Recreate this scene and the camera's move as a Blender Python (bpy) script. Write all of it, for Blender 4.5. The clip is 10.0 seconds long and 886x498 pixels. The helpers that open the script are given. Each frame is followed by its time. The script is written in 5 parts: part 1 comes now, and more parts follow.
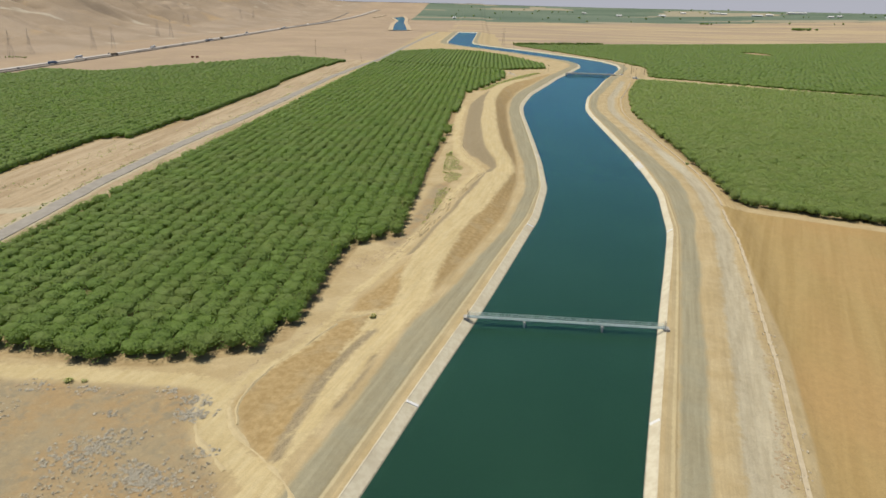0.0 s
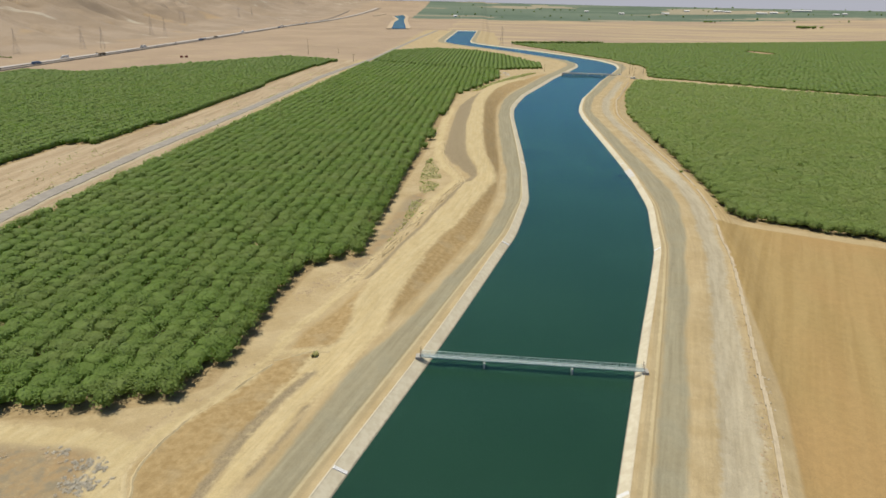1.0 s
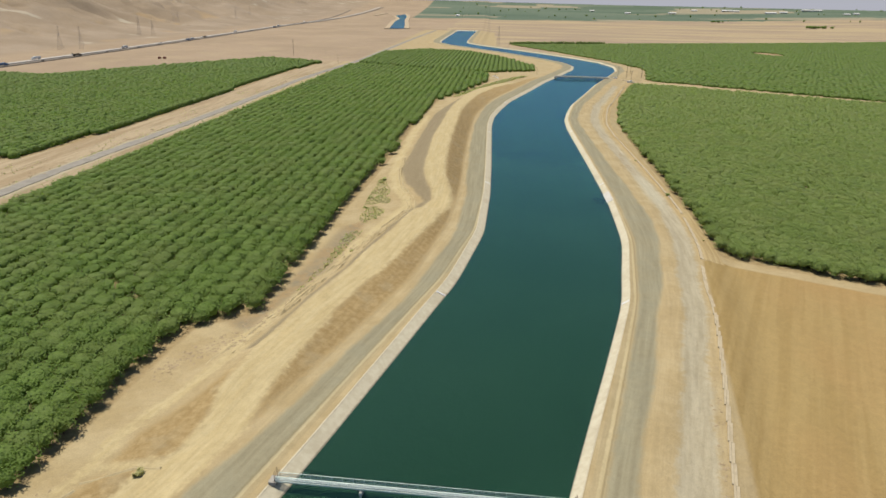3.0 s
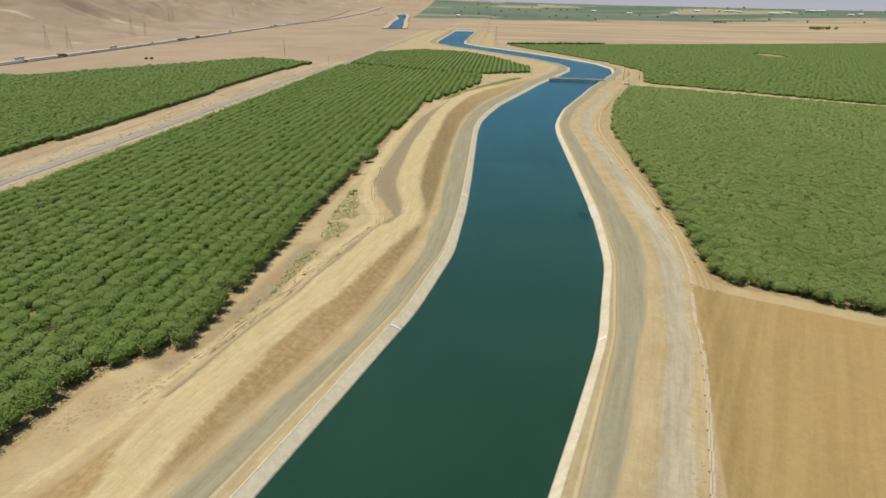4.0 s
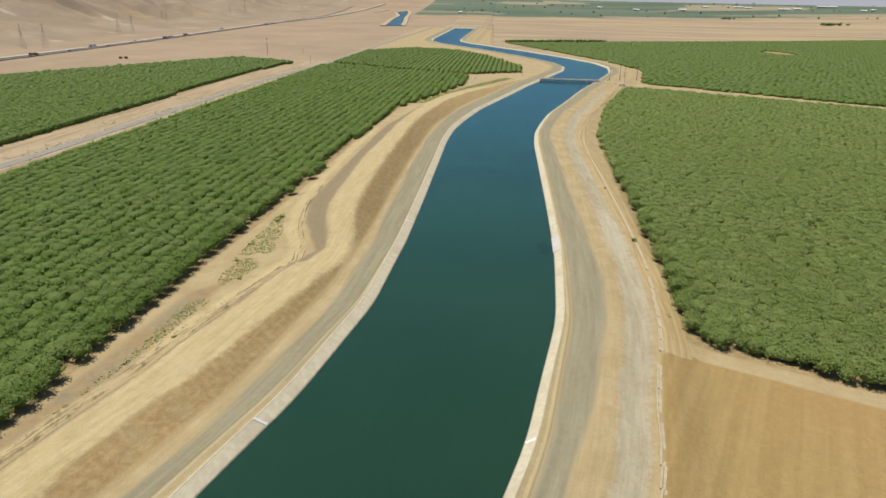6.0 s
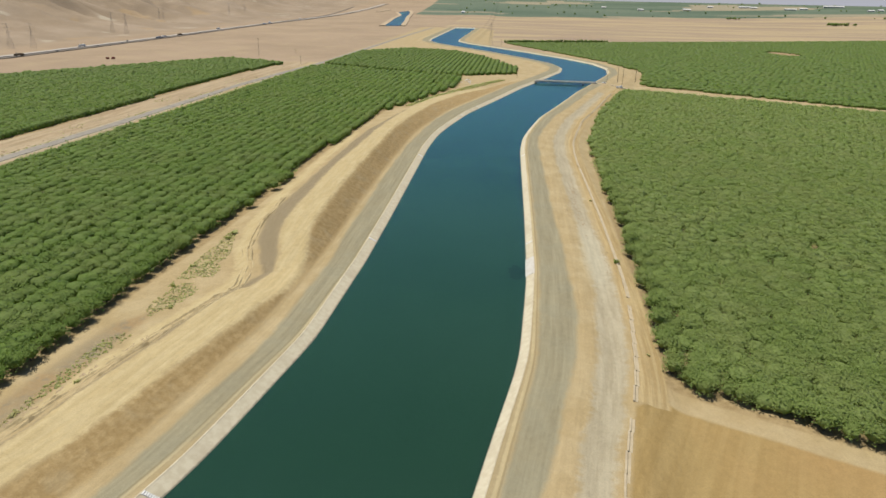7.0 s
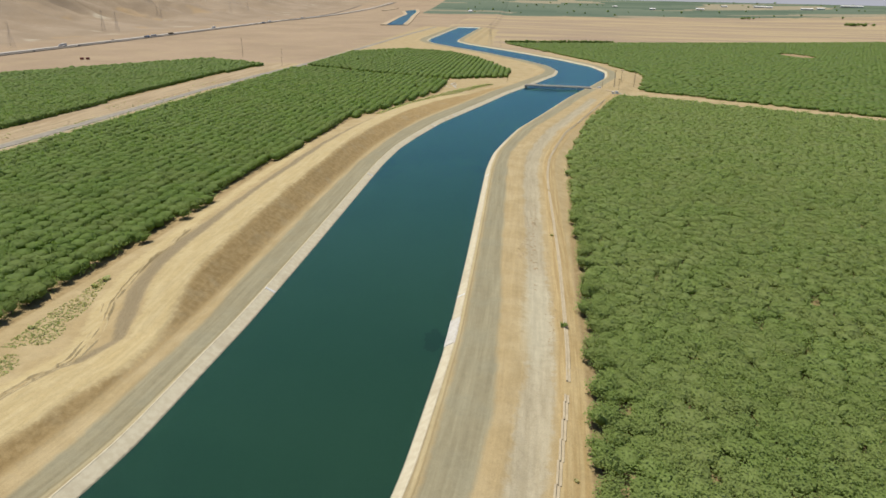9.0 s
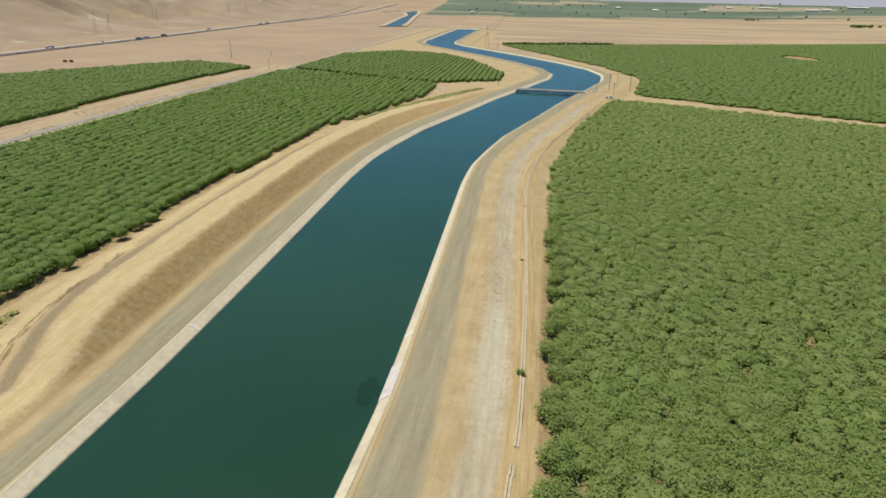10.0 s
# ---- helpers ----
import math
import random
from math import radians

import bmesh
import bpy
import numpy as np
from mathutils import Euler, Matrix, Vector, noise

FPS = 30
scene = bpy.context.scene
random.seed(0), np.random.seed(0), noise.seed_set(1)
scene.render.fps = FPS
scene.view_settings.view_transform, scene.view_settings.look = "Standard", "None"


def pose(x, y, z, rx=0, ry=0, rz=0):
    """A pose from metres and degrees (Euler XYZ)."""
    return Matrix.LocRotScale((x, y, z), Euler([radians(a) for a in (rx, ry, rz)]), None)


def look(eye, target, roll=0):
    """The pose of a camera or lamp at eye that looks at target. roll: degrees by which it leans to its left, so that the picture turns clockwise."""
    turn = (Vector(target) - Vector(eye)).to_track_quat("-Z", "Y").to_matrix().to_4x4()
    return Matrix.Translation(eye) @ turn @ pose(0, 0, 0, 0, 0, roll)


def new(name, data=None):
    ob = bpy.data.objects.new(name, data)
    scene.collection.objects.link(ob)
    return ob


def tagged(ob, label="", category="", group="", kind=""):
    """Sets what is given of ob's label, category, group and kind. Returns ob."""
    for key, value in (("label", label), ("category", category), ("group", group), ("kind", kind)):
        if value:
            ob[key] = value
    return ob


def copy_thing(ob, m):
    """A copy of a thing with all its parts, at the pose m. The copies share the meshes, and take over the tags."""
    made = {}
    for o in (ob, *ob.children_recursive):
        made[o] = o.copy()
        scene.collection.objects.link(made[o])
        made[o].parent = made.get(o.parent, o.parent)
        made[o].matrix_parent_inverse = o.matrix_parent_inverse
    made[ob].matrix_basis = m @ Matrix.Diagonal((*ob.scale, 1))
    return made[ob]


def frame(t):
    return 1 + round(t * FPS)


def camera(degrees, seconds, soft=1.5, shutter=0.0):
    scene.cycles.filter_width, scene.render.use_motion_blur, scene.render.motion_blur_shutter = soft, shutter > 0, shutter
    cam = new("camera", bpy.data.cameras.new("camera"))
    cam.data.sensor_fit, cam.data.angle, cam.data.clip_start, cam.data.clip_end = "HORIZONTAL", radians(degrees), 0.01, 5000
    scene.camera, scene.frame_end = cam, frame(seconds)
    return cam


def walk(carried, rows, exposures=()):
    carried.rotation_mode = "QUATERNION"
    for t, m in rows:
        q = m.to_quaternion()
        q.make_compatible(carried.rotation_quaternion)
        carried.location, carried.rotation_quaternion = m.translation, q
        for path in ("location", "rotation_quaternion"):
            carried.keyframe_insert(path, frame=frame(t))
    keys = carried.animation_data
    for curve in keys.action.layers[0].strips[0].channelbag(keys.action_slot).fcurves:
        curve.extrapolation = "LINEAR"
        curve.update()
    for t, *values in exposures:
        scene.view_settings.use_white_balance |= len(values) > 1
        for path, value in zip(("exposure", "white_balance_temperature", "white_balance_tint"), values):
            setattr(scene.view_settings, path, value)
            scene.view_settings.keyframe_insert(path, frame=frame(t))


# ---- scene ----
cam = camera(68.3, 10.0, soft=1.6)
PATH = [
    (0, (-0.378, 0.118, 93.43), (-0.458, 1.986, 92.721), 1.2),
    (0.5, (6.507, 13.292, 93.486), (6.422, 15.159, 92.774), 1.2),
    (1, (13.376, 26.474, 93.545), (13.285, 28.34, 92.831), 1.1),
    (1.5, (20.198, 39.748, 93.596), (20.1, 41.614, 92.882), 1.1),
    (2, (26.861, 53.028, 93.62), (26.757, 54.893, 92.904), 1.1),
    (2.5, (33.318, 66.302, 93.58), (33.209, 68.166, 92.864), 1.1),
    (4, (52.246, 106.255, 93.003), (52.126, 108.118, 92.287), 1.2),
    (4.5, (58.572, 119.527, 92.854), (58.447, 121.389, 92.134), 1.2),
    (5, (64.964, 132.784, 92.674), (64.835, 134.645, 91.953), 1.3),
    (5.5, (71.459, 146.112, 92.468), (71.323, 147.971, 91.744), 1.2),
    (7, (91.466, 186.382, 91.438), (91.308, 188.239, 90.713), 1.1),
    (7.5, (98.158, 199.988, 91.301), (97.992, 201.845, 90.576), 1.2),
    (8, (104.954, 213.651, 91.225), (104.778, 215.505, 90.497), 1.2),
    (8.5, (111.877, 227.299, 91.197), (111.693, 229.152, 90.469), 1.2),
    (9, (118.882, 241.06, 91.214), (118.688, 242.913, 90.485), 1.2),
    (9.5, (125.879, 254.919, 91.253), (125.678, 256.77, 90.524), 1.2),
    (10, (132.864, 268.86, 91.314), (132.657, 270.712, 90.588), 1.2),
]
walk(cam, [(t, look(eye, target, roll)) for t, eye, target, roll in PATH])

# ---- light ----
SUN_TO = Vector((-0.45, 0.08, 1.35)).normalized()      # towards the sun: high and to the west
world = bpy.data.worlds.new("sky")
scene.world = world
world.use_nodes = True
wn = world.node_tree
sky = wn.nodes.new("ShaderNodeTexSky")
sky.sky_type = "NISHITA"
sky.sun_disc = False
sky.sun_elevation = math.asin(SUN_TO.z)
sky.sun_rotation = math.atan2(SUN_TO.x, SUN_TO.y)
sky.air_density, sky.dust_density, sky.ozone_density = 0.55, 0.2, 0.0
wn.nodes["Background"].inputs["Strength"].default_value = 0.135
wn.links.new(sky.outputs[0], wn.nodes["Background"].inputs["Color"])
sun = new("sun", bpy.data.lights.new("sun", "SUN"))
sun.data.energy, sun.data.angle, sun.data.color = 5.0, radians(0.53), (1.0, 0.95, 0.86)
sun.matrix_world = look(SUN_TO * 300, (0, 0, 0))
scene.view_settings.exposure = 0.35

# ---- plan ----
# the canal's middle line, as x over y
LINE = ((-115, -420), (-20, 10), (8.3, 108), (17, 138.5), (31, 186), (47, 241.5), (60, 288), (70.5, 346), (73.6, 405), (74.3, 470),
        (74.6, 565), (74.8, 605), (77.0, 645), (82.6, 682), (92.6, 735), (119.6, 830), (140, 905), (166, 985), (196, 1082), (203, 1140), (192, 1205), (160, 1280),
        (102, 1390), (48, 1480), (-10, 1575), (-38, 1645), (-42, 1720), (-30, 2250), (-30, 6000))
_ly = np.arange(-500.0, 6001.0, 4.0)
_lx = np.interp(_ly, [p[1] for p in LINE], [p[0] for p in LINE])
for _ in range(6):
    _lx[1:-1] = (_lx[:-2] + 2 * _lx[1:-1] + _lx[2:]) / 4
WATER_Z, HALF_WATER, CANAL_END = -1.6, 28.6, 2262.0
HALF_TOP = {-1: 32.2, 1: 31.4}      # the lining's upper edge, west and east


def step(a, b, v):
    k = np.clip((v - a) / (b - a), 0, 1)
    return k * k * (3 - 2 * k)


def line_x(y):
    return np.interp(y, _ly, _lx)


def narrow(y):
    """The canal is narrower in its southern reach and wider in the middle."""
    y = np.asarray(y, float)
    return 1.0 - 0.045 * step(290, 180, y) + 0.035 * step(290, 400, y)


def line_slope(y):
    return (line_x(np.asarray(y) + 6.0) - line_x(np.asarray(y) - 6.0)) / 12.0


def at_canal(u, y):
    """The plan's x for an offset u from the middle line, square to it, on the row y."""
    return line_x(y) + u * np.hypot(1.0, line_slope(y)) * narrow(y)


def offset(x, y):
    return (np.asarray(x) - line_x(y)) / np.hypot(1.0, line_slope(y)) / narrow(y)


_rng = np.random.default_rng(7)
_TABLE = _rng.random((256, 256))


def value_noise(x, y):
    """Smooth noise from 0 to 1 on a lattice of unit cells."""
    xi, yi = np.floor(x).astype(int), np.floor(y).astype(int)
    fx, fy = x - xi, y - yi
    fx, fy = fx * fx * (3 - 2 * fx), fy * fy * (3 - 2 * fy)
    a, b = _TABLE[xi & 255, yi & 255], _TABLE[(xi + 1) & 255, yi & 255]
    c, d = _TABLE[xi & 255, (yi + 1) & 255], _TABLE[(xi + 1) & 255, (yi + 1) & 255]
    return (a * (1 - fx) + b * fx) * (1 - fy) + (c * (1 - fx) + d * fx) * fy


def fbm(x, y, octaves=4):
    total, weight, k = 0.0, 0.0, 1.0
    for i in range(octaves):
        total = total + k * value_noise(x * 2 ** i + 17.3 * i, y * 2 ** i + 9.1 * i)
        weight += k
        k *= 0.5
    return total / weight


def keyed(y, *rows):
    return np.interp(y, [r[0] for r in rows], [r[1] for r in rows])


# the west bank's strips, as offsets from the canal's middle line: the slope's toe, its crest, the crown's far edge and the far foot
def bank_toe(y):
    return keyed(y, (60, 46), (200, 46.5), (229, 45.4), (258, 44.6), (288, 44.6), (307, 45.2), (326, 45.8), (346, 46.6), (373, 46.2), (392, 46.2), (420, 46), (480, 47), (560, 46.6), (600, 45.6), (693, 46.4), (760, 48.5), (900, 48.5), (960, 48))


def bank_crest(y):
    return keyed(y, (60, 47), (203, 47.5), (222, 50.5), (237, 52), (256, 54.4), (278, 55.4), (299, 53.8), (317, 53), (337, 52), (356, 50.4), (377, 47.6), (390, 47.6), (400, 49.5), (420, 54.3), (450, 55.9),
                 (480, 56.8), (520, 57), (560, 56.4), (600, 56.4), (650, 57.2), (700, 59), (770, 64), (817, 66), (861, 63), (960, 60))


def bank_back(y):
    return keyed(y, (60, 55), (109, 50), (138, 53), (164, 58), (215, 62), (245, 64), (264, 66), (307, 66.5), (328, 65.6), (348, 65), (372, 62.5), (390, 58), (400, 60), (410, 63.5), (420, 65.7), (450, 67.8),
                 (480, 68.5), (520, 69), (560, 67.6), (600, 66.4), (650, 67.4), (700, 70), (800, 77), (900, 72))


def bank_foot(y):
    return keyed(y, (60, 58), (215, 65.5), (245, 68), (280, 70.5), (348, 70), (372, 67), (390, 62.5), (400, 67), (410, 71), (420, 75.5), (450, 82), (480, 82), (560, 81.4), (600, 80.5), (650, 81), (700, 80), (800, 84), (900, 80))


def bank_height(y):
    return keyed(y, (200, 0), (225, 2.0), (260, 2.8), (330, 3.2), (358, 2.8), (378, 1.0), (392, 1.2), (412, 5.0), (432, 6.6), (480, 7.0), (600, 7.0), (680, 6.0), (770, 4.0), (850, 2.0), (930, 0))


def height(x, y):
    """The ground's height: level banks along the canal, lower fields on both sides, bare hills to the west."""
    x, y = np.asarray(x, float), np.asarray(y, float)
    u = offset(x, y)
    m = -u * narrow(y)
    tall, toe, crest, back, foot = bank_height(y), bank_toe(y), bank_crest(y), bank_back(y), bank_foot(y)
    low = 0.25 * tall * step(140, 100, m)
    rise = tall * np.clip((m - toe) / np.maximum(crest - toe, 0.5), 0, 1)
    fall = (tall - low) * step(0, 1, np.clip((m - back) / np.maximum(foot - back, 0.5), 0, 1))
    left = -1.8 * step(47, 60, -u) * step(2.0, 0.5, tall) - 1.8 * step(0, 1, (m - back) / 14) * step(0.5, 2.0, tall) + np.where(m > toe, rise - fall, 0.0)
    left = left - np.where(m > foot, low * step(0, 18, m - foot), 0.0)
    right = -1.6 * step(46, 56, u) - 3.0 * step(59, 74, u) - np.clip(u - 70, 0, 800) * 0.006
    z = np.where(u < 0, left, right)
    bumps = (fbm(x * 0.11, y * 0.11, 3) - 0.5) * step(44, 60, np.abs(u)) * 0.7
    z = z + bumps
    # hills west of the freeway, cut by gullies that run down towards it
    west = np.clip(-(x + 716 + 0.03 * (y - 1000) + 40 * fbm(y * 0.004, y * 0 + 3.0, 2)), 0, None)
    bend = y + 0.15 * x + 120 * (fbm(y * 0.003, x * 0.003 + 40, 3) - 0.5)
    spur = 1 - np.abs(2 * fbm(bend * 0.0055, x * 0.0008 + 20, 3) - 1)
    fold = 1 - np.abs(2 * fbm(bend * 0.019, x * 0.0022 + 11, 3) - 1)
    gain = 0.08 + 0.36 * step(120, 900, west)
    hill = west * gain * (0.35 + 0.95 * spur) + (fold - 0.7) * 82 * step(30, 340, west)
    hill = hill * step(5400, 3900, y) * step(200, 900, y + 400)
    z = z + np.clip(hill, 0, 420) * step(0, 60, west)
    # the plain's far end
    r = np.hypot(x - 60, y - 130)
    z = z + np.clip((r - 2600) / 2100, 0, 1.02) ** 2 * 88
    return z


# ---- materials ----
class Shader:
    """A material and short ways to its nodes."""

    def __init__(self, name, rough=0.8, metal=0.0):
        self.mat = bpy.data.materials.new(name)
        self.mat.use_nodes = True
        self.tree = self.mat.node_tree
        self.bsdf = self.tree.nodes["Principled BSDF"]
        self.bsdf.inputs["Roughness"].default_value = rough
        self.bsdf.inputs["Metallic"].default_value = metal
        self.bsdf.inputs["Specular IOR Level"].default_value = 0.05 if rough > 0.8 else 0.25
        self.place = self.tree.nodes.new("ShaderNodeNewGeometry").outputs["Position"]

    def put(self, socket, value):
        if isinstance(value, bpy.types.NodeSocket):
            self.tree.links.new(value, socket)
        elif isinstance(value, tuple) and len(value) == 3 and socket.type == "RGBA":
            socket.default_value = (*value, 1.0)
        else:
            socket.default_value = value

    def math(self, op, a, b=0.0, c=0.0, clamp=False):
        n = self.tree.nodes.new("ShaderNodeMath")
        n.operation, n.use_clamp = op, clamp
        for i, v in enumerate((a, b, c)):
            self.put(n.inputs[i], v)
        return n.outputs[0]

    def noise(self, scale, detail=3.0, rough=0.55, stretch=None, dist=0.0, place=None):
        v = place or self.place
        if stretch:
            m = self.tree.nodes.new("ShaderNodeVectorMath")
            m.operation = "MULTIPLY"
            self.put(m.inputs[0], v)
            m.inputs[1].default_value = stretch
            v = m.outputs[0]
        n = self.tree.nodes.new("ShaderNodeTexNoise")
        self.put(n.inputs["Vector"], v)
        for k, value in (("Scale", scale), ("Detail", detail), ("Roughness", rough), ("Distortion", dist)):
            n.inputs[k].default_value = value
        return n.outputs["Fac"]

    def mix(self, k, a, b, blend="MIX"):
        n = self.tree.nodes.new("ShaderNodeMix")
        n.data_type, n.blend_type = "RGBA", blend
        self.put(n.inputs[0], k)
        self.put(n.inputs[6], a)
        self.put(n.inputs[7], b)
        return n.outputs[2]

    def soft(self, v, lo, hi):
        n = self.tree.nodes.new("ShaderNodeMapRange")
        n.interpolation_type = "SMOOTHSTEP"
        self.put(n.inputs[0], v)
        self.put(n.inputs[1], lo)
        self.put(n.inputs[2], hi)
        return n.outputs[0]

    def attribute(self, name):
        n = self.tree.nodes.new("ShaderNodeAttribute")
        n.attribute_name = name
        return n.outputs["Fac"]

    def zone(self, name, ragged, amount, width=0.5):
        """From 0 to 1 across the ragged edge of a zone whose distance inwards the mesh holds."""
        d = self.math("MULTIPLY_ADD", self.math("SUBTRACT", ragged, 0.5), amount, self.attribute(name))
        return self.soft(d, -width, width)

    def bump(self, height_, strength=0.3, distance=0.1):
        n = self.tree.nodes.new("ShaderNodeBump")
        n.inputs["Strength"].default_value, n.inputs["Distance"].default_value = strength, distance
        self.put(n.inputs["Height"], height_)
        self.tree.links.new(n.outputs[0], self.bsdf.inputs["Normal"])

    def colour(self, c):
        self.put(self.bsdf.inputs["Base Color"], c)
        return self.mat


def plain(name, a, b, scale=1.0, rough=0.7, metal=0.0, bump=0.15):
    """A surface with two tones mixed at two scales, and a fine relief."""
    s = Shader(name, rough, metal)
    k = s.math("MULTIPLY_ADD", s.noise(scale * 6), 0.4, s.math("MULTIPLY", s.noise(scale), 0.6))
    s.bump(s.noise(scale * 14), bump, 0.02)
    return s.colour(s.mix(s.soft(k, 0.35, 0.65), a, b))


def land_material():
    s = Shader("bare_land", 0.95)
    s.bsdf.inputs["Specular IOR Level"].default_value = 0.1
    big, mid, small, grain = s.noise(0.012, 4), s.noise(0.09, 4), s.noise(0.5, 4, 0.62), s.noise(3.2, 3, 0.65)
    lane = s.tree.nodes.new("ShaderNodeCombineXYZ")
    s.put(lane.inputs[0], s.attribute("across"))
    sep = s.tree.nodes.new("ShaderNodeSeparateXYZ")
    s.put(sep.inputs[0], s.place)
    s.put(lane.inputs[1], sep.outputs[1])
    lane = lane.outputs[0]
    rag = s.math("MULTIPLY_ADD", small, 0.55, s.math("MULTIPLY", mid, 0.45))
    c = s.mix(s.soft(mid, 0.35, 0.65), (0.46, 0.34, 0.195), (0.53, 0.405, 0.25))
    c = s.mix(s.math("MULTIPLY", s.soft(big, 0.4, 0.7), 0.5), c, (0.49, 0.355, 0.205))
    # open plain, far fields and hills
    dry = s.mix(s.soft(s.noise(0.004, 5, 0.6), 0.38, 0.62), (0.440, 0.318, 0.232), (0.380, 0.272, 0.198))
    dry = s.mix(s.math("MULTIPLY", s.soft(s.noise(0.02, 4, 0.6), 0.45, 0.75), 0.45), dry, (0.52, 0.40, 0.26))
    c = s.mix(s.zone("plain", mid, 20.0, 12.0), c, dry)
    hillc = s.mix(s.soft(s.noise(0.008, 6, 0.65, (1, 1, 2.5)), 0.40, 0.66), (0.355, 0.262, 0.196), (0.425, 0.320, 0.248))
    hillc = s.mix(s.math("MULTIPLY", s.soft(s.noise(0.009, 3, 0.5), 0.63, 0.72), 0.7), hillc, (0.56, 0.475, 0.39))
    hillc = s.mix(s.math("MULTIPLY", s.soft(s.noise(0.007, 2, 0.5), 0.64, 0.72), 0.6), hillc, (0.47, 0.32, 0.19))
    c = s.mix(s.zone("hill", mid, 40.0, 40.0), c, hillc)
    gold = s.mix(s.soft(s.noise(0.0045, 4, 0.6, (0.35, 1.8, 1)), 0.42, 0.58), (0.50, 0.375, 0.240), (0.40, 0.290, 0.215))
    gold = s.mix(s.math("MULTIPLY", s.soft(s.noise(0.009, 3, 0.5, (0.16, 2.2, 1)), 0.56, 0.66), 0.6), gold, (0.33, 0.250, 0.195))
    c = s.mix(s.zone("gold", mid, 30.0, 8.0), c, gold)
    streaks = s.noise(1.0, 5, 0.68, (0.16, 0.011, 0.1), 0.6)
    wash = s.mix(s.soft(streaks, 0.36, 0.62), (0.40, 0.285, 0.185), (0.52, 0.395, 0.275))
    wash = s.mix(s.math("MULTIPLY", s.soft(s.noise(1.0, 4, 0.7, (0.34, 0.022, 0.1), 0.4), 0.54, 0.66), 0.55), wash, (0.29, 0.225, 0.145))
    c = s.mix(s.zone("wash", mid, 6.0, 2.0), c, wash)
    # far farmland in long parcels, its colours greyed to carry the haze of distance
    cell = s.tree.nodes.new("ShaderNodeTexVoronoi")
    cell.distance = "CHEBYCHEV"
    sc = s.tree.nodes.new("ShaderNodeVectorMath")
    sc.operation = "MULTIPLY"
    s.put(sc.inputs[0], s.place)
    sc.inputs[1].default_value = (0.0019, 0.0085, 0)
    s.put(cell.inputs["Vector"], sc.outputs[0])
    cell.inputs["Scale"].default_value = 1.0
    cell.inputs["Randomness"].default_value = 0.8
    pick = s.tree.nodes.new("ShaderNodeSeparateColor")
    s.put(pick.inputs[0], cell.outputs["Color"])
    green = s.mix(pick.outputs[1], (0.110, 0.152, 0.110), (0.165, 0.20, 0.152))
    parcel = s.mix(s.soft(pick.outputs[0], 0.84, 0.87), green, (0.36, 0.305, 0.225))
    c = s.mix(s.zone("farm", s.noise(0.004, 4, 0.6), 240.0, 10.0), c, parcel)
    # the bare sown field, with drill lines
    drill = s.tree.nodes.new("ShaderNodeVectorRotate")
    drill.rotation_type = "Z_AXIS"
    drill.inputs["Angle"].default_value = radians(24.0)
    s.put(drill.inputs["Vector"], s.place)
    lines = s.noise(1.0, 3, 0.6, (0.36, 0.010, 0.1), 0.0, drill.outputs[0])
    broad = s.noise(0.02, 3, 0.5, (1.0, 0.5, 1.0))
    sown = s.mix(s.soft(lines, 0.34, 0.66), (0.375, 0.250, 0.108), (0.43, 0.295, 0.135))
    sown = s.mix(s.math("MULTIPLY", s.soft(broad, 0.45, 0.7), 0.7), sown, (0.445, 0.275, 0.125))
    c = s.mix(s.zone("sown", rag, 2.0, 0.8), c, sown)
    soil = s.mix(s.soft(small, 0.35, 0.65), (0.36, 0.25, 0.135), (0.43, 0.31, 0.18))
    c = s.mix(s.zone("orchard", rag, 3.0, 0.8), c, soil)
    # strips along the canal
    brown = s.mix(s.soft(small, 0.32, 0.68), (0.385, 0.255, 0.122), (0.45, 0.315, 0.165))
    brown = s.mix(s.math("MULTIPLY", s.soft(mid, 0.5, 0.72), 0.5), brown, (0.43, 0.335, 0.215))
    c = s.mix(s.zone("brown", rag, 7.0, 1.3), c, brown)
    dark = s.mix(s.soft(grain, 0.3, 0.7), (0.265, 0.20, 0.128), (0.36, 0.28, 0.188))
    c = s.mix(s.zone("dark", rag, 6.0, 1.0), c, dark)
    pale = s.mix(s.soft(s.noise(0.45, 4, 0.62, (1, 0.16, 1), 0.0, lane), 0.36, 0.66), (0.545, 0.415, 0.235), (0.60, 0.47, 0.285))
    c = s.mix(s.zone("pale", rag, 8.0, 1.3), c, pale)
    hard = s.mix(s.soft(s.noise(0.4, 4, 0.6, (1, 0.14, 1), 0.0, lane), 0.36, 0.66), (0.455, 0.375, 0.272), (0.525, 0.44, 0.33))
    c = s.mix(s.zone("hard", rag, 8.0, 1.2), c, hard)
    c = s.mix(s.math("MULTIPLY", s.zone("bleach", rag, 1.6, 0.5), 0.6), c, (0.60, 0.53, 0.42))
    wheel = s.noise(1.0, 3, 0.6, (0.9, 0.03, 0.3), 0.0, lane)
    c = s.mix(s.zone("track", rag, 2.0, 0.6), c, s.mix(s.soft(wheel, 0.36, 0.64), (0.46, 0.32, 0.165), (0.56, 0.415, 0.235)))
    ruts = s.noise(1.0, 3, 0.6, (0.55, 0.02, 0.3), 0.0, lane)
    grey = s.mix(s.soft(ruts, 0.38, 0.66), (0.305, 0.262, 0.185), (0.365, 0.318, 0.228))
    grey = s.mix(s.math("MULTIPLY", s.soft(mid, 0.42, 0.7), 0.6), grey, (0.315, 0.285, 0.215))
    c = s.mix(s.math("MULTIPLY", s.zone("road", rag, 3.5, 1.0), 0.93), c, grey)
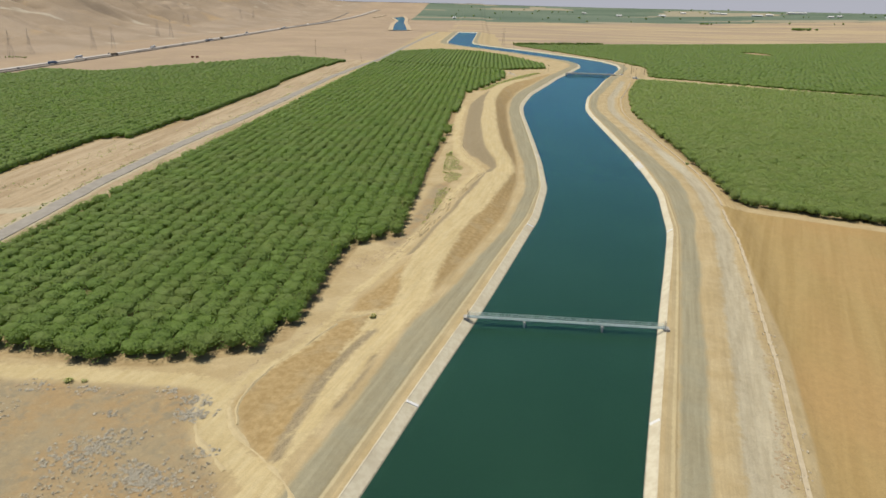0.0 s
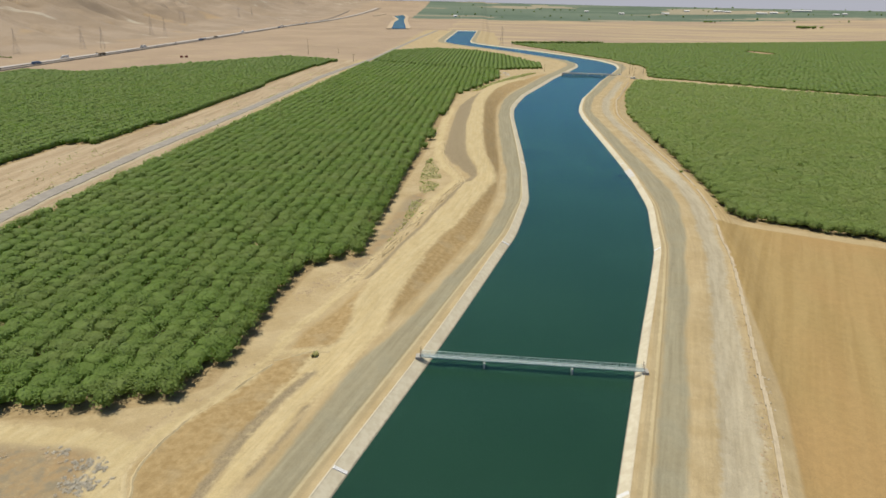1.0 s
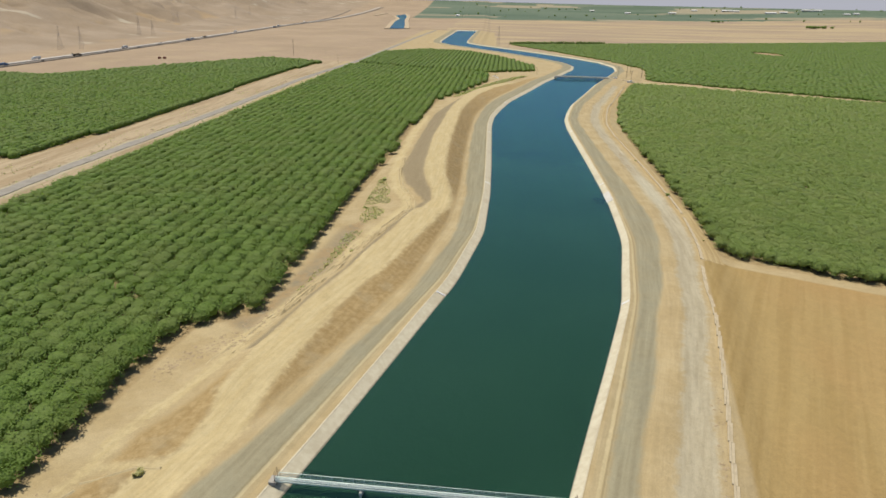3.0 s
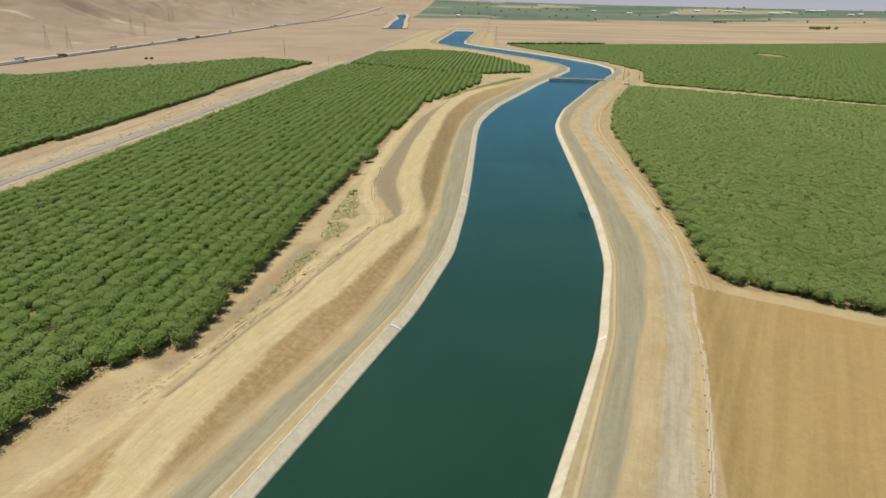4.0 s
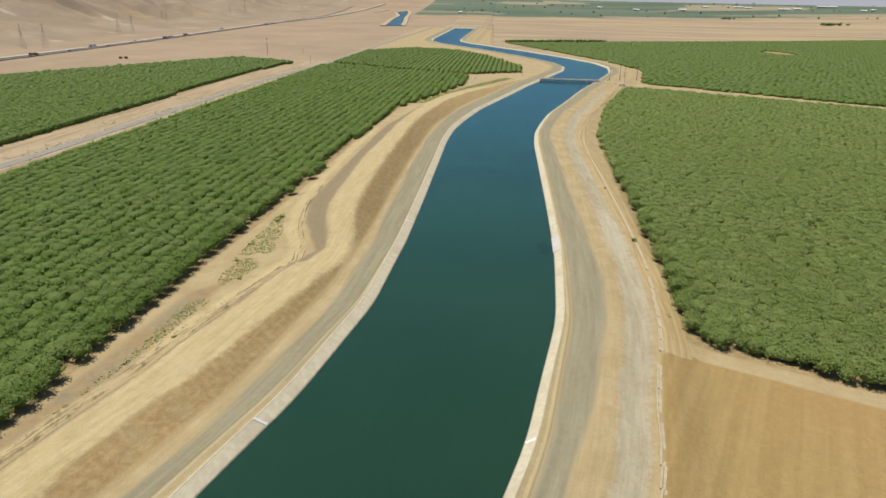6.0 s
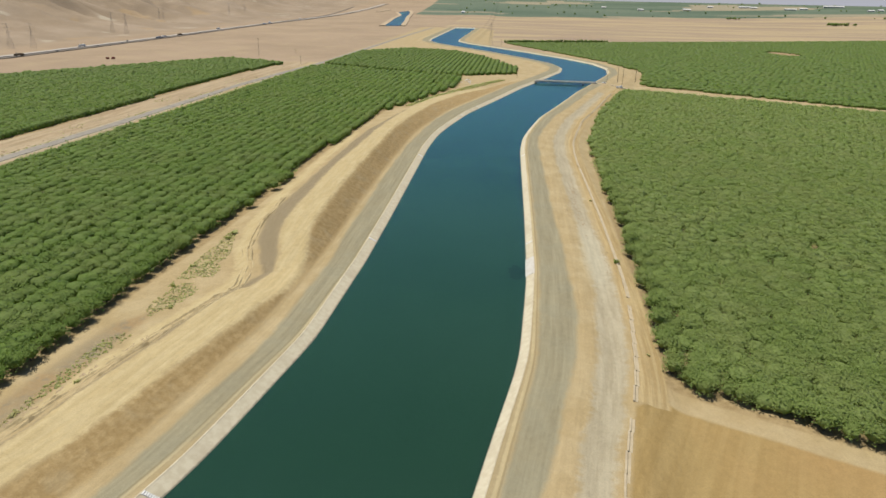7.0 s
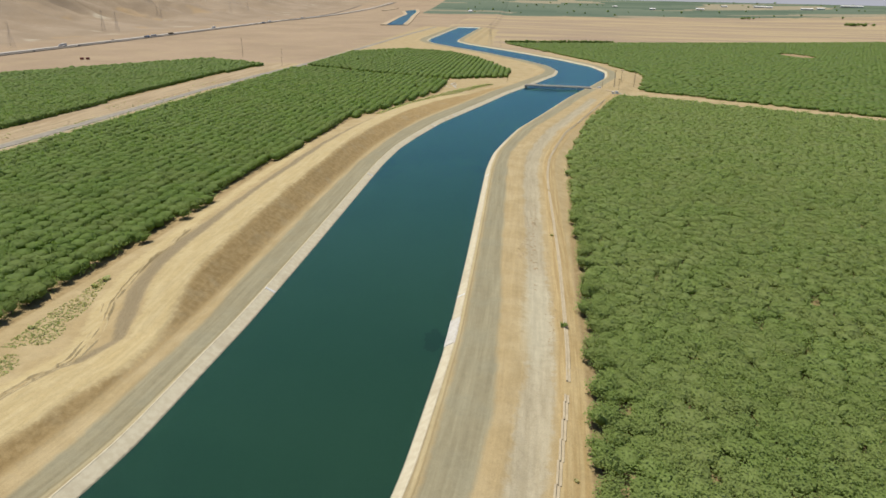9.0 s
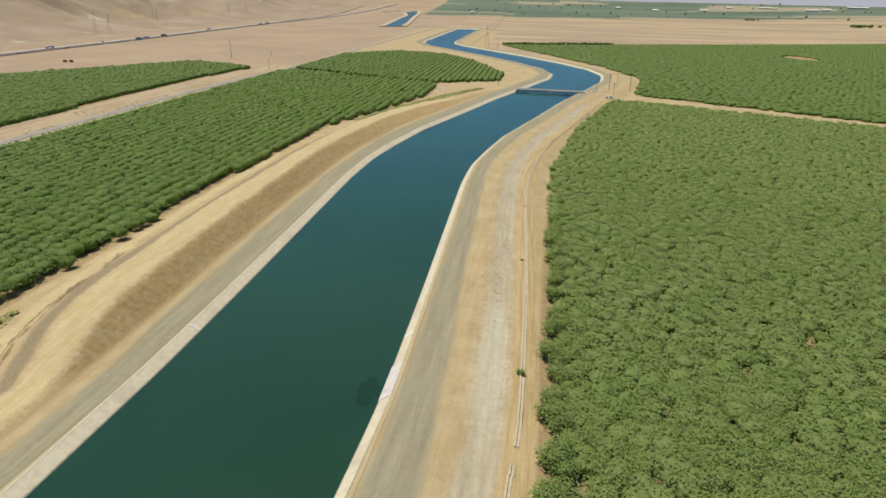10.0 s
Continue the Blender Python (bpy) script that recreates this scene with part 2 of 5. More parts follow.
    # pale line of the graded ridge, tan on its canal side, darker on its road side
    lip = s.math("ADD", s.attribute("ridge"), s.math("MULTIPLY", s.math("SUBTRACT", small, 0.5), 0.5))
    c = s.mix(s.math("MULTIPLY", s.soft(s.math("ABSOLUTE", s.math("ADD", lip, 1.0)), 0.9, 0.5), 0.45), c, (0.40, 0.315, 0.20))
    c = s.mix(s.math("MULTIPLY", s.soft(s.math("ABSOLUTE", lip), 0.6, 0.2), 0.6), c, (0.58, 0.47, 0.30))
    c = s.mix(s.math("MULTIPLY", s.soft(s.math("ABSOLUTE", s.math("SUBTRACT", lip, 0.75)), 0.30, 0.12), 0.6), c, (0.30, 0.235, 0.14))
    scrub = s.mix(s.soft(s.noise(0.055, 5, 0.7), 0.38, 0.60), (0.395, 0.268, 0.150), (0.365, 0.278, 0.180))
    scrub = s.mix(s.math("MULTIPLY", s.soft(s.noise(0.20, 5, 0.8), 0.50, 0.64), 0.85), scrub, (0.285, 0.235, 0.172))
    scrub = s.mix(s.math("MULTIPLY", s.soft(s.noise(0.45, 4, 0.7), 0.56, 0.70), 0.6), scrub, (0.47, 0.365, 0.225))
    c = s.mix(s.zone("scrub", rag, 8.0, 2.0), c, scrub)
    # grain, pebbles and clods
    c = s.mix(1.0, c, (0.56, 0.58, 0.515), "MULTIPLY")
    c = s.mix(0.42, c, s.mix(s.soft(grain, 0.2, 0.8), (0.36, 0.36, 0.36), (0.64, 0.64, 0.64)), "OVERLAY")
    streak = s.noise(1.0, 4, 0.65, (0.75, 0.035, 0.3), 0.0, lane)
    near = s.soft(s.math("ABSOLUTE", s.attribute("across"), 0.0), 80.0, 55.0)
    c = s.mix(s.math("MULTIPLY", near, 0.30), c, s.mix(s.soft(streak, 0.28, 0.72), (0.36, 0.355, 0.35), (0.63, 0.63, 0.63)), "OVERLAY")
    c = s.mix(0.18, c, s.mix(s.soft(small, 0.25, 0.75), (0.34, 0.34, 0.34), (0.66, 0.66, 0.66)), "OVERLAY")
    s.bump(s.math("ADD", s.math("MULTIPLY", small, 1.6), s.math("MULTIPLY", grain, 0.5)), 0.55, 0.35)
    return s.colour(c)


def concrete_material():
    s = Shader("lining_concrete", 0.85)
    n = s.soft(s.noise(0.6, 4, 0.6), 0.35, 0.65)
    c = s.mix(n, (0.352, 0.309, 0.213), (0.402, 0.357, 0.254))
    c = s.mix(s.math("MULTIPLY", s.soft(s.noise(0.07, 3), 0.5, 0.7), 0.5), c, (0.282, 0.24, 0.162))
    # a damp, dark foot at the water
    z = s.tree.nodes.new("ShaderNodeSeparateXYZ")
    s.put(z.inputs[0], s.place)
    wet = s.soft(s.math("MULTIPLY_ADD", s.noise(0.9, 3), -0.25, z.outputs[2]), WATER_Z + 0.12, WATER_Z - 0.06)
    c = s.mix(s.math("MULTIPLY", wet, 0.7), c, (0.078, 0.072, 0.051))
    s.bump(s.noise(4.0), 0.2, 0.03)
    return s.colour(c)


def water_material(name="canal_water", deep=1.0):
    s = Shader(name, 0.07)
    s.bsdf.inputs["Specular IOR Level"].default_value = 0.0
    # murky water scatters the light below its surface
    s.bsdf.inputs["Subsurface Weight"].default_value = 1.0
    s.bsdf.inputs["Subsurface Radius"].default_value = (1.0, 1.0, 1.0)
    s.bsdf.inputs["Subsurface Scale"].default_value = 2.0
    murk = s.noise(0.012, 3, 0.5)
    c = s.mix(s.soft(murk, 0.35, 0.65), (0.0090 * deep, 0.0290 * deep, 0.0138 * deep), (0.0106 * deep, 0.0325 * deep, 0.0158 * deep))
    w = s.math("ADD", s.noise(0.30, 4, 0.6, (1.0, 0.8, 1)), s.math("MULTIPLY", s.noise(2.2, 2, 0.5), 0.3))
    s.bump(w, 0.30, 0.22)
    gust = s.soft(s.noise(0.018, 3, 0.6, (0.5, 1.6, 1)), 0.40, 0.70)
    # the sky's mirror image on the rippled surface, painted a dimmer blue by the gloss colour
    gloss = s.tree.nodes.new("ShaderNodeBsdfGlossy")
    gloss.inputs["Color"].default_value = (0.25, 0.45, 0.56, 1)
    s.put(gloss.inputs["Roughness"], s.math("MULTIPLY_ADD", gust, 0.06, 0.18))
    fres = s.tree.nodes.new("ShaderNodeFresnel")
    fres.inputs["IOR"].default_value = 1.5
    both = s.tree.nodes.new("ShaderNodeMixShader")
    s.tree.links.new(fres.outputs[0], both.inputs[0])
    s.tree.links.new(s.bsdf.outputs[0], both.inputs[1])
    s.tree.links.new(gloss.outputs[0], both.inputs[2])
    for link in list(s.tree.links):
        if link.to_node == s.bsdf and link.to_socket.name == "Normal":
            s.tree.links.new(link.from_socket, gloss.inputs["Normal"])
            s.tree.links.new(link.from_socket, fres.inputs["Normal"])
    s.tree.links.new(both.outputs[0], s.tree.nodes["Material Output"].inputs["Surface"])
    return s.colour(c)


def leaf_material(name, a, b, c):
    s = Shader(name, 0.6)
    s.bsdf.inputs["Specular IOR Level"].default_value = 0.35
    g = s.tree.nodes.new("ShaderNodeNewGeometry").outputs["Random Per Island"]
    col = s.mix(s.soft(g, 0.0, 1.0), a, b)
    col = s.mix(s.soft(s.noise(0.045, 4, 0.6), 0.38, 0.66), col, c)
    col = s.mix(0.25, col, s.mix(s.soft(s.noise(0.22, 3), 0.3, 0.7), (0.40, 0.40, 0.40), (0.60, 0.60, 0.60)), "OVERLAY")
    col = s.mix(0.55, col, s.mix(s.soft(s.noise(1.5, 4, 0.65), 0.30, 0.70), (0.38, 0.38, 0.38), (0.64, 0.64, 0.64)), "OVERLAY")
    s.bump(s.noise(1.9, 4, 0.7), 0.6, 0.6)
    # light that passes through the leaves
    thin = s.tree.nodes.new("ShaderNodeBsdfTranslucent")
    s.put(thin.inputs["Color"], s.mix(1.0, col, (0.92, 1.0, 0.72), "MULTIPLY"))
    both = s.tree.nodes.new("ShaderNodeMixShader")
    both.inputs[0].default_value = 0.55
    s.tree.links.new(s.bsdf.outputs[0], both.inputs[1])
    s.tree.links.new(thin.outputs[0], both.inputs[2])
    s.tree.links.new(both.outputs[0], s.tree.nodes["Material Output"].inputs["Surface"])
    return s.colour(col)


LAND, CONCRETE, WATER = land_material(), concrete_material(), water_material()
LEAF = leaf_material("orchard_leaves", (0.138, 0.214, 0.034), (0.178, 0.260, 0.048), (0.182, 0.242, 0.054))
LEAF_EAST = leaf_material("pale_orchard_leaves", (0.186, 0.252, 0.058), (0.240, 0.306, 0.084), (0.238, 0.288, 0.084))
SHRUB = leaf_material("weed_leaves", (0.36, 0.38, 0.135), (0.47, 0.47, 0.19), (0.49, 0.44, 0.20))
DRY = plain("dry_brush", (0.29, 0.25, 0.175), (0.36, 0.315, 0.225), 1.2, 0.95)
GREY_BRUSH = plain("grey_brush", (0.27, 0.24, 0.178), (0.335, 0.305, 0.232), 1.2, 0.95)
BARK = plain("bark", (0.062, 0.0434, 0.031), (0.105, 0.0806, 0.0558), 4, 0.9)
STEEL = plain("galvanised_steel", (0.38, 0.445, 0.39), (0.47, 0.54, 0.475), 1.5, 0.5, 0.2)
PYLON = plain("weathered_steel", (0.21, 0.18, 0.155), (0.25, 0.215, 0.185), 1.5, 0.7)
KERB = plain("stained_concrete", (0.28, 0.23, 0.15), (0.34, 0.285, 0.19), 0.4, 0.95)
GRATE = plain("walkway_grating", (0.36, 0.405, 0.37), (0.45, 0.495, 0.455), 1.2, 0.6, 0.1)
WHITE = plain("white_paint", (0.446, 0.434, 0.397), (0.508, 0.496, 0.465), 1.5, 0.7)
CAST = plain("bridge_concrete", (0.248, 0.229, 0.192), (0.31, 0.291, 0.248), 0.5, 0.85)
PALE_CAST = plain("new_concrete", (0.347, 0.322, 0.273), (0.409, 0.384, 0.335), 0.7, 0.85)
WOOD = plain("pole_timber", (0.062, 0.0465, 0.0341), (0.0992, 0.0744, 0.0558), 2.0, 0.9)
PAVED = plain("old_asphalt", (0.175, 0.158, 0.128), (0.225, 0.204, 0.168), 0.3, 0.95)
DARKWAY = plain("dark_paving", (0.12, 0.105, 0.085), (0.16, 0.14, 0.115), 0.1, 0.95)
FREEWAY = plain("freeway_paving", (0.29, 0.265, 0.225), (0.34, 0.31, 0.27), 0.1, 0.9)
RUBBER = plain("tyre_rubber", (0.02, 0.02, 0.02), (0.03, 0.03, 0.03), 3, 0.9)
GLASS = plain("vehicle_glass", (0.02, 0.025, 0.03), (0.03, 0.035, 0.04), 2, 0.1, 0.0, 0.0)


# ---- building helpers ----
def mesh_from(name, verts, faces, material, smooth=False):
    me = bpy.data.meshes.new(name)
    verts, faces = np.asarray(verts, np.float32), np.asarray(faces, np.int32)
    n, k = len(faces), faces.shape[1]
    me.vertices.add(len(verts))
    me.vertices.foreach_set("co", verts.ravel())
    me.loops.add(n * k)
    me.loops.foreach_set("vertex_index", faces.ravel())
    me.polygons.add(n)
    me.polygons.foreach_set("loop_start", np.arange(0, n * k, k, dtype=np.int32))
    me.polygons.foreach_set("loop_total", np.full(n, k, np.int32))
    me.polygons.foreach_set("use_smooth", np.full(n, smooth))
    me.materials.append(material)
    me.update(calc_edges=True)
    return me


def part(name, bm, material, parent=None, label=""):
    """Links a bmesh as one mesh object under a thing or a part."""
    me = bpy.data.meshes.new(name)
    bm.to_mesh(me)
    bm.free()
    me.materials.append(material)
    ob = new(name, me)
    if parent:
        ob.parent = parent
    return tagged(ob, label)


def box(bm, x, y, z, sx, sy, sz, m=None, bevel=0.0):
    r = bmesh.ops.create_cube(bm, size=1, matrix=(m or Matrix()) @ Matrix.Translation((x, y, z)) @ Matrix.Diagonal((sx, sy, sz, 1)))
    if bevel:
        edges = {e for v in r["verts"] for e in v.link_edges}
        bmesh.ops.bevel(bm, geom=list(edges), offset=bevel, segments=1, affect="EDGES")
    return bm


def rod(bm, a, b, r1, r2=None, sides=6):
    a, b = Vector(a), Vector(b)
    m = Matrix.Translation((a + b) / 2) @ (b - a).to_track_quat("Z", "Y").to_matrix().to_4x4()
    bmesh.ops.create_cone(bm, cap_ends=True, segments=sides, radius1=r1, radius2=r1 if r2 is None else r2, depth=(b - a).length, matrix=m)
    return bm


def base(name, x, y, z, turn=0.0):
    ob = new(name)
    ob.matrix_world = pose(x, y, z, 0, 0, turn)
    return ob


def ground_z(x, y):
    return float(height(x, y))


def inside(x, y, corners):
    """How far each place lies inside a polygon; less than nothing outside."""
    x, y = np.asarray(x, float), np.asarray(y, float)
    sign, near = np.zeros(x.shape, bool), np.full(x.shape, 1e9)
    for (ax, ay), (bx, by) in zip(corners, corners[1:] + corners[:1]):
        cross = (ay > y) != (by > y)
        sign ^= cross & (x < (bx - ax) * (y - ay) / ((by - ay) or 1e-9) + ax)
        k = np.clip(((x - ax) * (bx - ax) + (y - ay) * (by - ay)) / ((bx - ax) ** 2 + (by - ay) ** 2), 0, 1)
        near = np.minimum(near, np.hypot(x - ax - k * (bx - ax), y - ay - k * (by - ay)))
    return np.where(sign, near, -near)


def along(x, y, corners, half):
    """How far each place lies inside a track of that half width."""
    near = np.full(np.shape(x), 1e9)
    for (ax, ay), (bx, by) in zip(corners, corners[1:]):
        k = np.clip(((x - ax) * (bx - ax) + (y - ay) * (by - ay)) / ((bx - ax) ** 2 + (by - ay) ** 2), 0, 1)
        near = np.minimum(near, np.hypot(x - ax - k * (bx - ax), y - ay - k * (by - ay)))
    return half - near


# orchards and fields, corner by corner
WEST_BLOCK = [(-188.5, 150), (-130, 154), (-98, 151), (-84, 152), (-62, 161), (-53, 170), (-46, 252), (-30, 262), (-29.5, 290), (-29, 315), (-27, 345), (-24.5, 385), (-21, 440),
              (-18, 497), (-17, 585), (-8, 738), (12, 800), (38, 890), (44, 925), (40, 1000), (-40, 1030), (-161, 1095), (-168, 980), (-172, 860), (-175.5, 700), (-180.5, 480), (-184.3, 330)]
WEST_TIP = [(-158, 1110), (-40, 1044), (38, 1014), (108, 1054), (112, 1120), (58, 1290), (6, 1382), (-78, 1420), (-156, 1330)]
FAR_WEST_BLOCK = [(-265, 200), (-260, 444), (-240, 450), (-228, 600), (-229, 830), (-224, 1000), (-212, 1098), (-258, 1130), (-312, 1150), (-372, 1052), (-430, 950), (-484, 850), (-566, 862), (-580, 740), (-640, 200)]
EAST_BLOCK = [(137.5, 338), (198, 310), (330, 252), (640, 120), (760, 690), (440, 845), (240, 938), (222, 936), (173, 768), (153, 650), (145, 500), (141, 380)]
NORTH_BLOCK = [(253, 990), (478, 858), (900, 630), (1500, 640), (1900, 2500), (1340, 2330), (330, 1815), (326, 1800), (92, 1690), (250, 1290), (283, 1150), (276, 1110)]
SOWN = [(66, 88), (76.6, 114), (85, 139), (97.5, 180), (112, 252), (117.4, 276), (128, 326), (136, 330), (196, 303), (328, 246), (700, 90), (700, -300), (60, -300)]


# ---- ground ----
def ground():
    u = np.concatenate([-np.geomspace(1640, 5600, 26)[::-1], -np.arange(650, 1630, 13.0)[::-1], -np.arange(285, 650, 20.0)[::-1], np.arange(-280, -122, 5.0), np.arange(-120, -33.5, 1.6), [-HALF_TOP[-1]],
                        [HALF_TOP[1]], np.arange(33, 84, 1.5), np.arange(86, 330, 6.0), np.geomspace(336, 5600, 40)])
    y = np.concatenate([np.arange(-420, 60, 20.0), np.arange(60, 700, 2.5), np.arange(700, 1250, 5.0), np.arange(1250, CANAL_END, 14.0),
                        [CANAL_END], np.geomspace(CANAL_END + 20, 5000, 60)])
    Y, U = np.meshgrid(y, u, indexing="ij")
    X = line_x(Y) + U * (np.hypot(1.0, line_slope(Y)) * narrow(Y)) ** step(600, 200, np.abs(U))
    Z = height(X, Y)
    Z[((np.abs(U + HALF_TOP[-1]) < 0.01) | (np.abs(U - HALF_TOP[1]) < 0.01)) & (Y <= CANAL_END)] = 0.0
    nr, nc = X.shape
    ids = np.arange(nr * nc).reshape(nr, nc)
    gap = int(np.argmin(np.abs(u + HALF_TOP[-1])))
    quads = []
    for j0, j1, drop in ((0, int(np.argmin(np.abs(y - CANAL_END))), True), (int(np.argmin(np.abs(y - CANAL_END))), nr - 1, False)):
        cols = np.array([i for i in range(nc - 1) if not (drop and i == gap)])
        a = ids[j0:j1][:, cols]
        quads.append(np.stack([a, a + 1, a + nc + 1, a + nc], -1).reshape(-1, 4))
    me = mesh_from("ground", np.stack([X, Y, Z], -1).reshape(-1, 3), np.concatenate(quads), LAND, True)
    x, yy = X.ravel(), Y.ravel()
    uu = U.ravel() * narrow(yy)
    w = (fbm(yy * 0.03, uu * 0.0 + 5, 3) - 0.5)

    def band(lo, hi):
        """Distance into a strip between two offsets on the west bank."""
        return np.minimum(-uu - lo, hi + uu)

    zones = {}
    road_out = keyed(yy, (60, 41.5), (109, 41.6), (138, 42.3), (164, 43.4), (182, 45), (205, 42.4), (230, 40.8), (260, 40.4), (300, 40.4), (327, 40.6), (360, 41), (398, 42.3), (445, 43.9), (515, 44.3), (587, 43), (638, 43), (704, 45.2), (765, 45.5), (900, 46), (2300, 50))
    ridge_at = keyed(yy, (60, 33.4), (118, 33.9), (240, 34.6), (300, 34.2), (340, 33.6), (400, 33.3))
    west_road = band(np.where(yy < 300, ridge_at, 33.0), road_out + 2 * w)
    east_out = keyed(yy, (60, 40), (138, 41), (250, 40.8), (274, 40.9), (374, 46), (406, 45), (470, 43), (570, 41.4), (624, 41), (900, 43), (2300, 43))
    east_road = np.minimum(uu - 34.2, east_out + 2 * w - uu)
    zones["road"] = np.where(yy < 2270, np.maximum(west_road, east_road), -9.0)
    # low graded ridges between the roads and the lining, drawn only in colour on level ground
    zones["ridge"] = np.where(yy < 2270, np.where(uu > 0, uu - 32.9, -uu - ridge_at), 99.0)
    tan_out, brown_out, pale_out, dark_out = bank_toe(yy), bank_crest(yy), bank_back(yy), bank_foot(yy)
    zones["brown"] = np.where((yy > 195) & (yy < 960), band(tan_out, brown_out + 1.5 * w), -9.0)
    grass = inside(x, yy, [(-42, 111), (-53, 127), (-58, 138), (-52, 159), (-45, 172), (-39, 185), (-31, 189), (-29, 180), (-35, 164), (-39, 147), (-41, 130)])
    hollow = inside(x, yy, [(-38, 190), (-37, 201), (-29, 217), (-24, 228), (-24, 207), (-26, 193)])
    zones["brown"] = np.maximum(zones["brown"], np.maximum(grass, hollow))
    wedge = np.where((yy > 394) & (yy < 720), np.minimum(band(pale_out, dark_out), np.minimum(yy - 394, 720 - yy) * 0.3), -9.0)
    rut = along(x, yy, [(-32, 134), (-29, 143), (-27, 152), (-26, 160)], 1.0)
    gravel = along(x, yy, [(-41, 115), (-40, 132), (-38, 148), (-34, 165), (-29, 178)], 1.7)
    zones["dark"] = np.maximum(np.where((yy > 236) & (yy < 398), band(pale_out, dark_out + 2 * w), -9.0), np.maximum.reduce([rut, gravel, wedge]))
    pale = np.where(yy < 900, band(np.where(yy < 203, tan_out, brown_out), pale_out + 3 * w), -9.0)
    tracks = [along(x, yy, [(-32, 88), (-38, 103), (-48.5, 115), (-57.7, 124), (-61.7, 132.5), (-63, 142), (-72, 146), (-124, 147), (-230, 149)], 3.4),
              along(x, yy, [(-61, 143), (-54, 155), (-45, 173), (-42, 187), (-41, 201), (-33, 221), (-27, 240)], 1.5),
              along(x, yy, [(-42, 187), (-30, 191), (-22, 194)], 1.2),
              along(x, yy, [(-30, 240), (-20, 290), (-4, 352), (4, 384), (1, 396), (-5, 411), (-11, 440), (-13, 480), (-13, 560), (-10, 640)], 2.6),
              ]
    zones["pale"] = np.minimum(np.maximum.reduce([pale, *tracks]), -np.maximum.reduce([wedge, hollow, rut, gravel]))
    zones["hard"] = np.where(yy < 900, np.minimum(uu - keyed(yy, (60, 47.8), (305, 48.4), (375, 52), (407, 54), (475, 52), (580, 51), (900, 52)),
                                                  keyed(yy, (60, 56), (165, 58), (250, 55), (305, 56.6), (375, 60.2), (407, 60.5), (475, 59), (580, 59), (900, 58)) - uu), -9.0)
    zones["track"] = np.where((yy > 326) & (yy < 960), np.minimum(uu - 61.3, 68.5 - uu), -9.0)
    zones["hard"] = np.maximum(zones["hard"], np.maximum(along(x, yy, [(-194, 150), (-201, 330), (-201, 430), (-192, 640), (-188, 880), (-166, 1140), (-156, 1500)], 6.5), along(x, yy, [(-200, 288), (-232, 272), (-300, 262)], 4.0)))
    zones["bleach"] = 1.0 - np.hypot(uu - 55.5, (yy - 424) / 8.0) / 4.0
    zones["sown"] = inside(x, yy, SOWN)
    zones["orchard"] = np.maximum.reduce([inside(x, yy, p) for p in (WEST_BLOCK, WEST_TIP, FAR_WEST_BLOCK, EAST_BLOCK, NORTH_BLOCK)])
    zones["scrub"] = np.maximum.reduce([inside(x, yy, [(-300, 0), (-300, 143), (-69, 142), (-67.5, 132), (-62.5, 120), (-52, 110), (-44, 97), (-40, 60), (-40, 0)]),
                                        inside(x, yy, [(-40, 258), (-30, 262), (-24, 320), (-21, 350), (-12, 360), (-16, 300), (-30, 250)])])
    zones["plain"] = np.maximum.reduce([-226 - x - 0 * yy, np.where(yy > 1130, -165 - x, -99.0), yy - 2300])
    zones["wash"] = np.minimum.reduce([-184 - x, x + 268, yy - 150, 1130 - yy])
    zones["hill"] = -(x + 716)
    zones["gold"] = np.where(x > -100, np.where(x > 60, yy - 1400, yy - 2280), -999.0)
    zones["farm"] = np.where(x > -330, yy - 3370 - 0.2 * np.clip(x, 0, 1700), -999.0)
    zones["across"] = uu
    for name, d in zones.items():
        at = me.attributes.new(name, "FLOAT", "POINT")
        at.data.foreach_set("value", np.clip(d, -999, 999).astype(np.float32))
    return tagged(new("ground", me), "dry tan earth with dirt tracks, fields and bare hills", "ground", kind="structure")


def canal():
    """Lining and water, on the ground's own rows."""
    y = np.concatenate([np.arange(-420, 60, 20.0), np.arange(60, 700, 2.5), np.arange(700, 1250, 5.0), np.arange(1250, CANAL_END, 14.0), [CANAL_END]])
    for side, name in ((-1, "canal_lining_west"), (1, "canal_lining_east")):
        top = HALF_TOP[side]
        prof = [(top, 0.0), (top, 0.10), (top - 0.35, 0.10), (top - 0.42, 0.0), (HALF_WATER, WATER_Z), (HALF_WATER - 5, WATER_Z - 2.6)]
        v = np.array([[(float(at_canal(side * a, t)), t, b) for a, b in prof] for t in y]).reshape(-1, 3)
        k = len(prof)
        f = [(r * k + i, r * k + i + 1, r * k + k + i + 1, r * k + k + i) for r in range(len(y) - 1) for i in range(k - 1)]
        if side > 0:
            f = [q[::-1] for q in f]
        tagged(new(name, mesh_from(name, v, f, CONCRETE)), "sloping pale concrete canal lining above the water", "canal lining", kind="structure")
    us = np.linspace(-HALF_WATER - 0.4, HALF_WATER + 0.4, 5)
    v = np.array([[(float(at_canal(a, t)), t, WATER_Z) for a in us] for t in y]).reshape(-1, 3)
    f = [(r * 5 + i, r * 5 + i + 1, r * 5 + 6 + i, r * 5 + 5 + i) for r in range(len(y) - 1) for i in range(4)]
    tagged(new("water", mesh_from("water", v, f, WATER, True)), "calm dark green canal water reflecting a blue sky", "water", kind="structure")


ground()
canal()


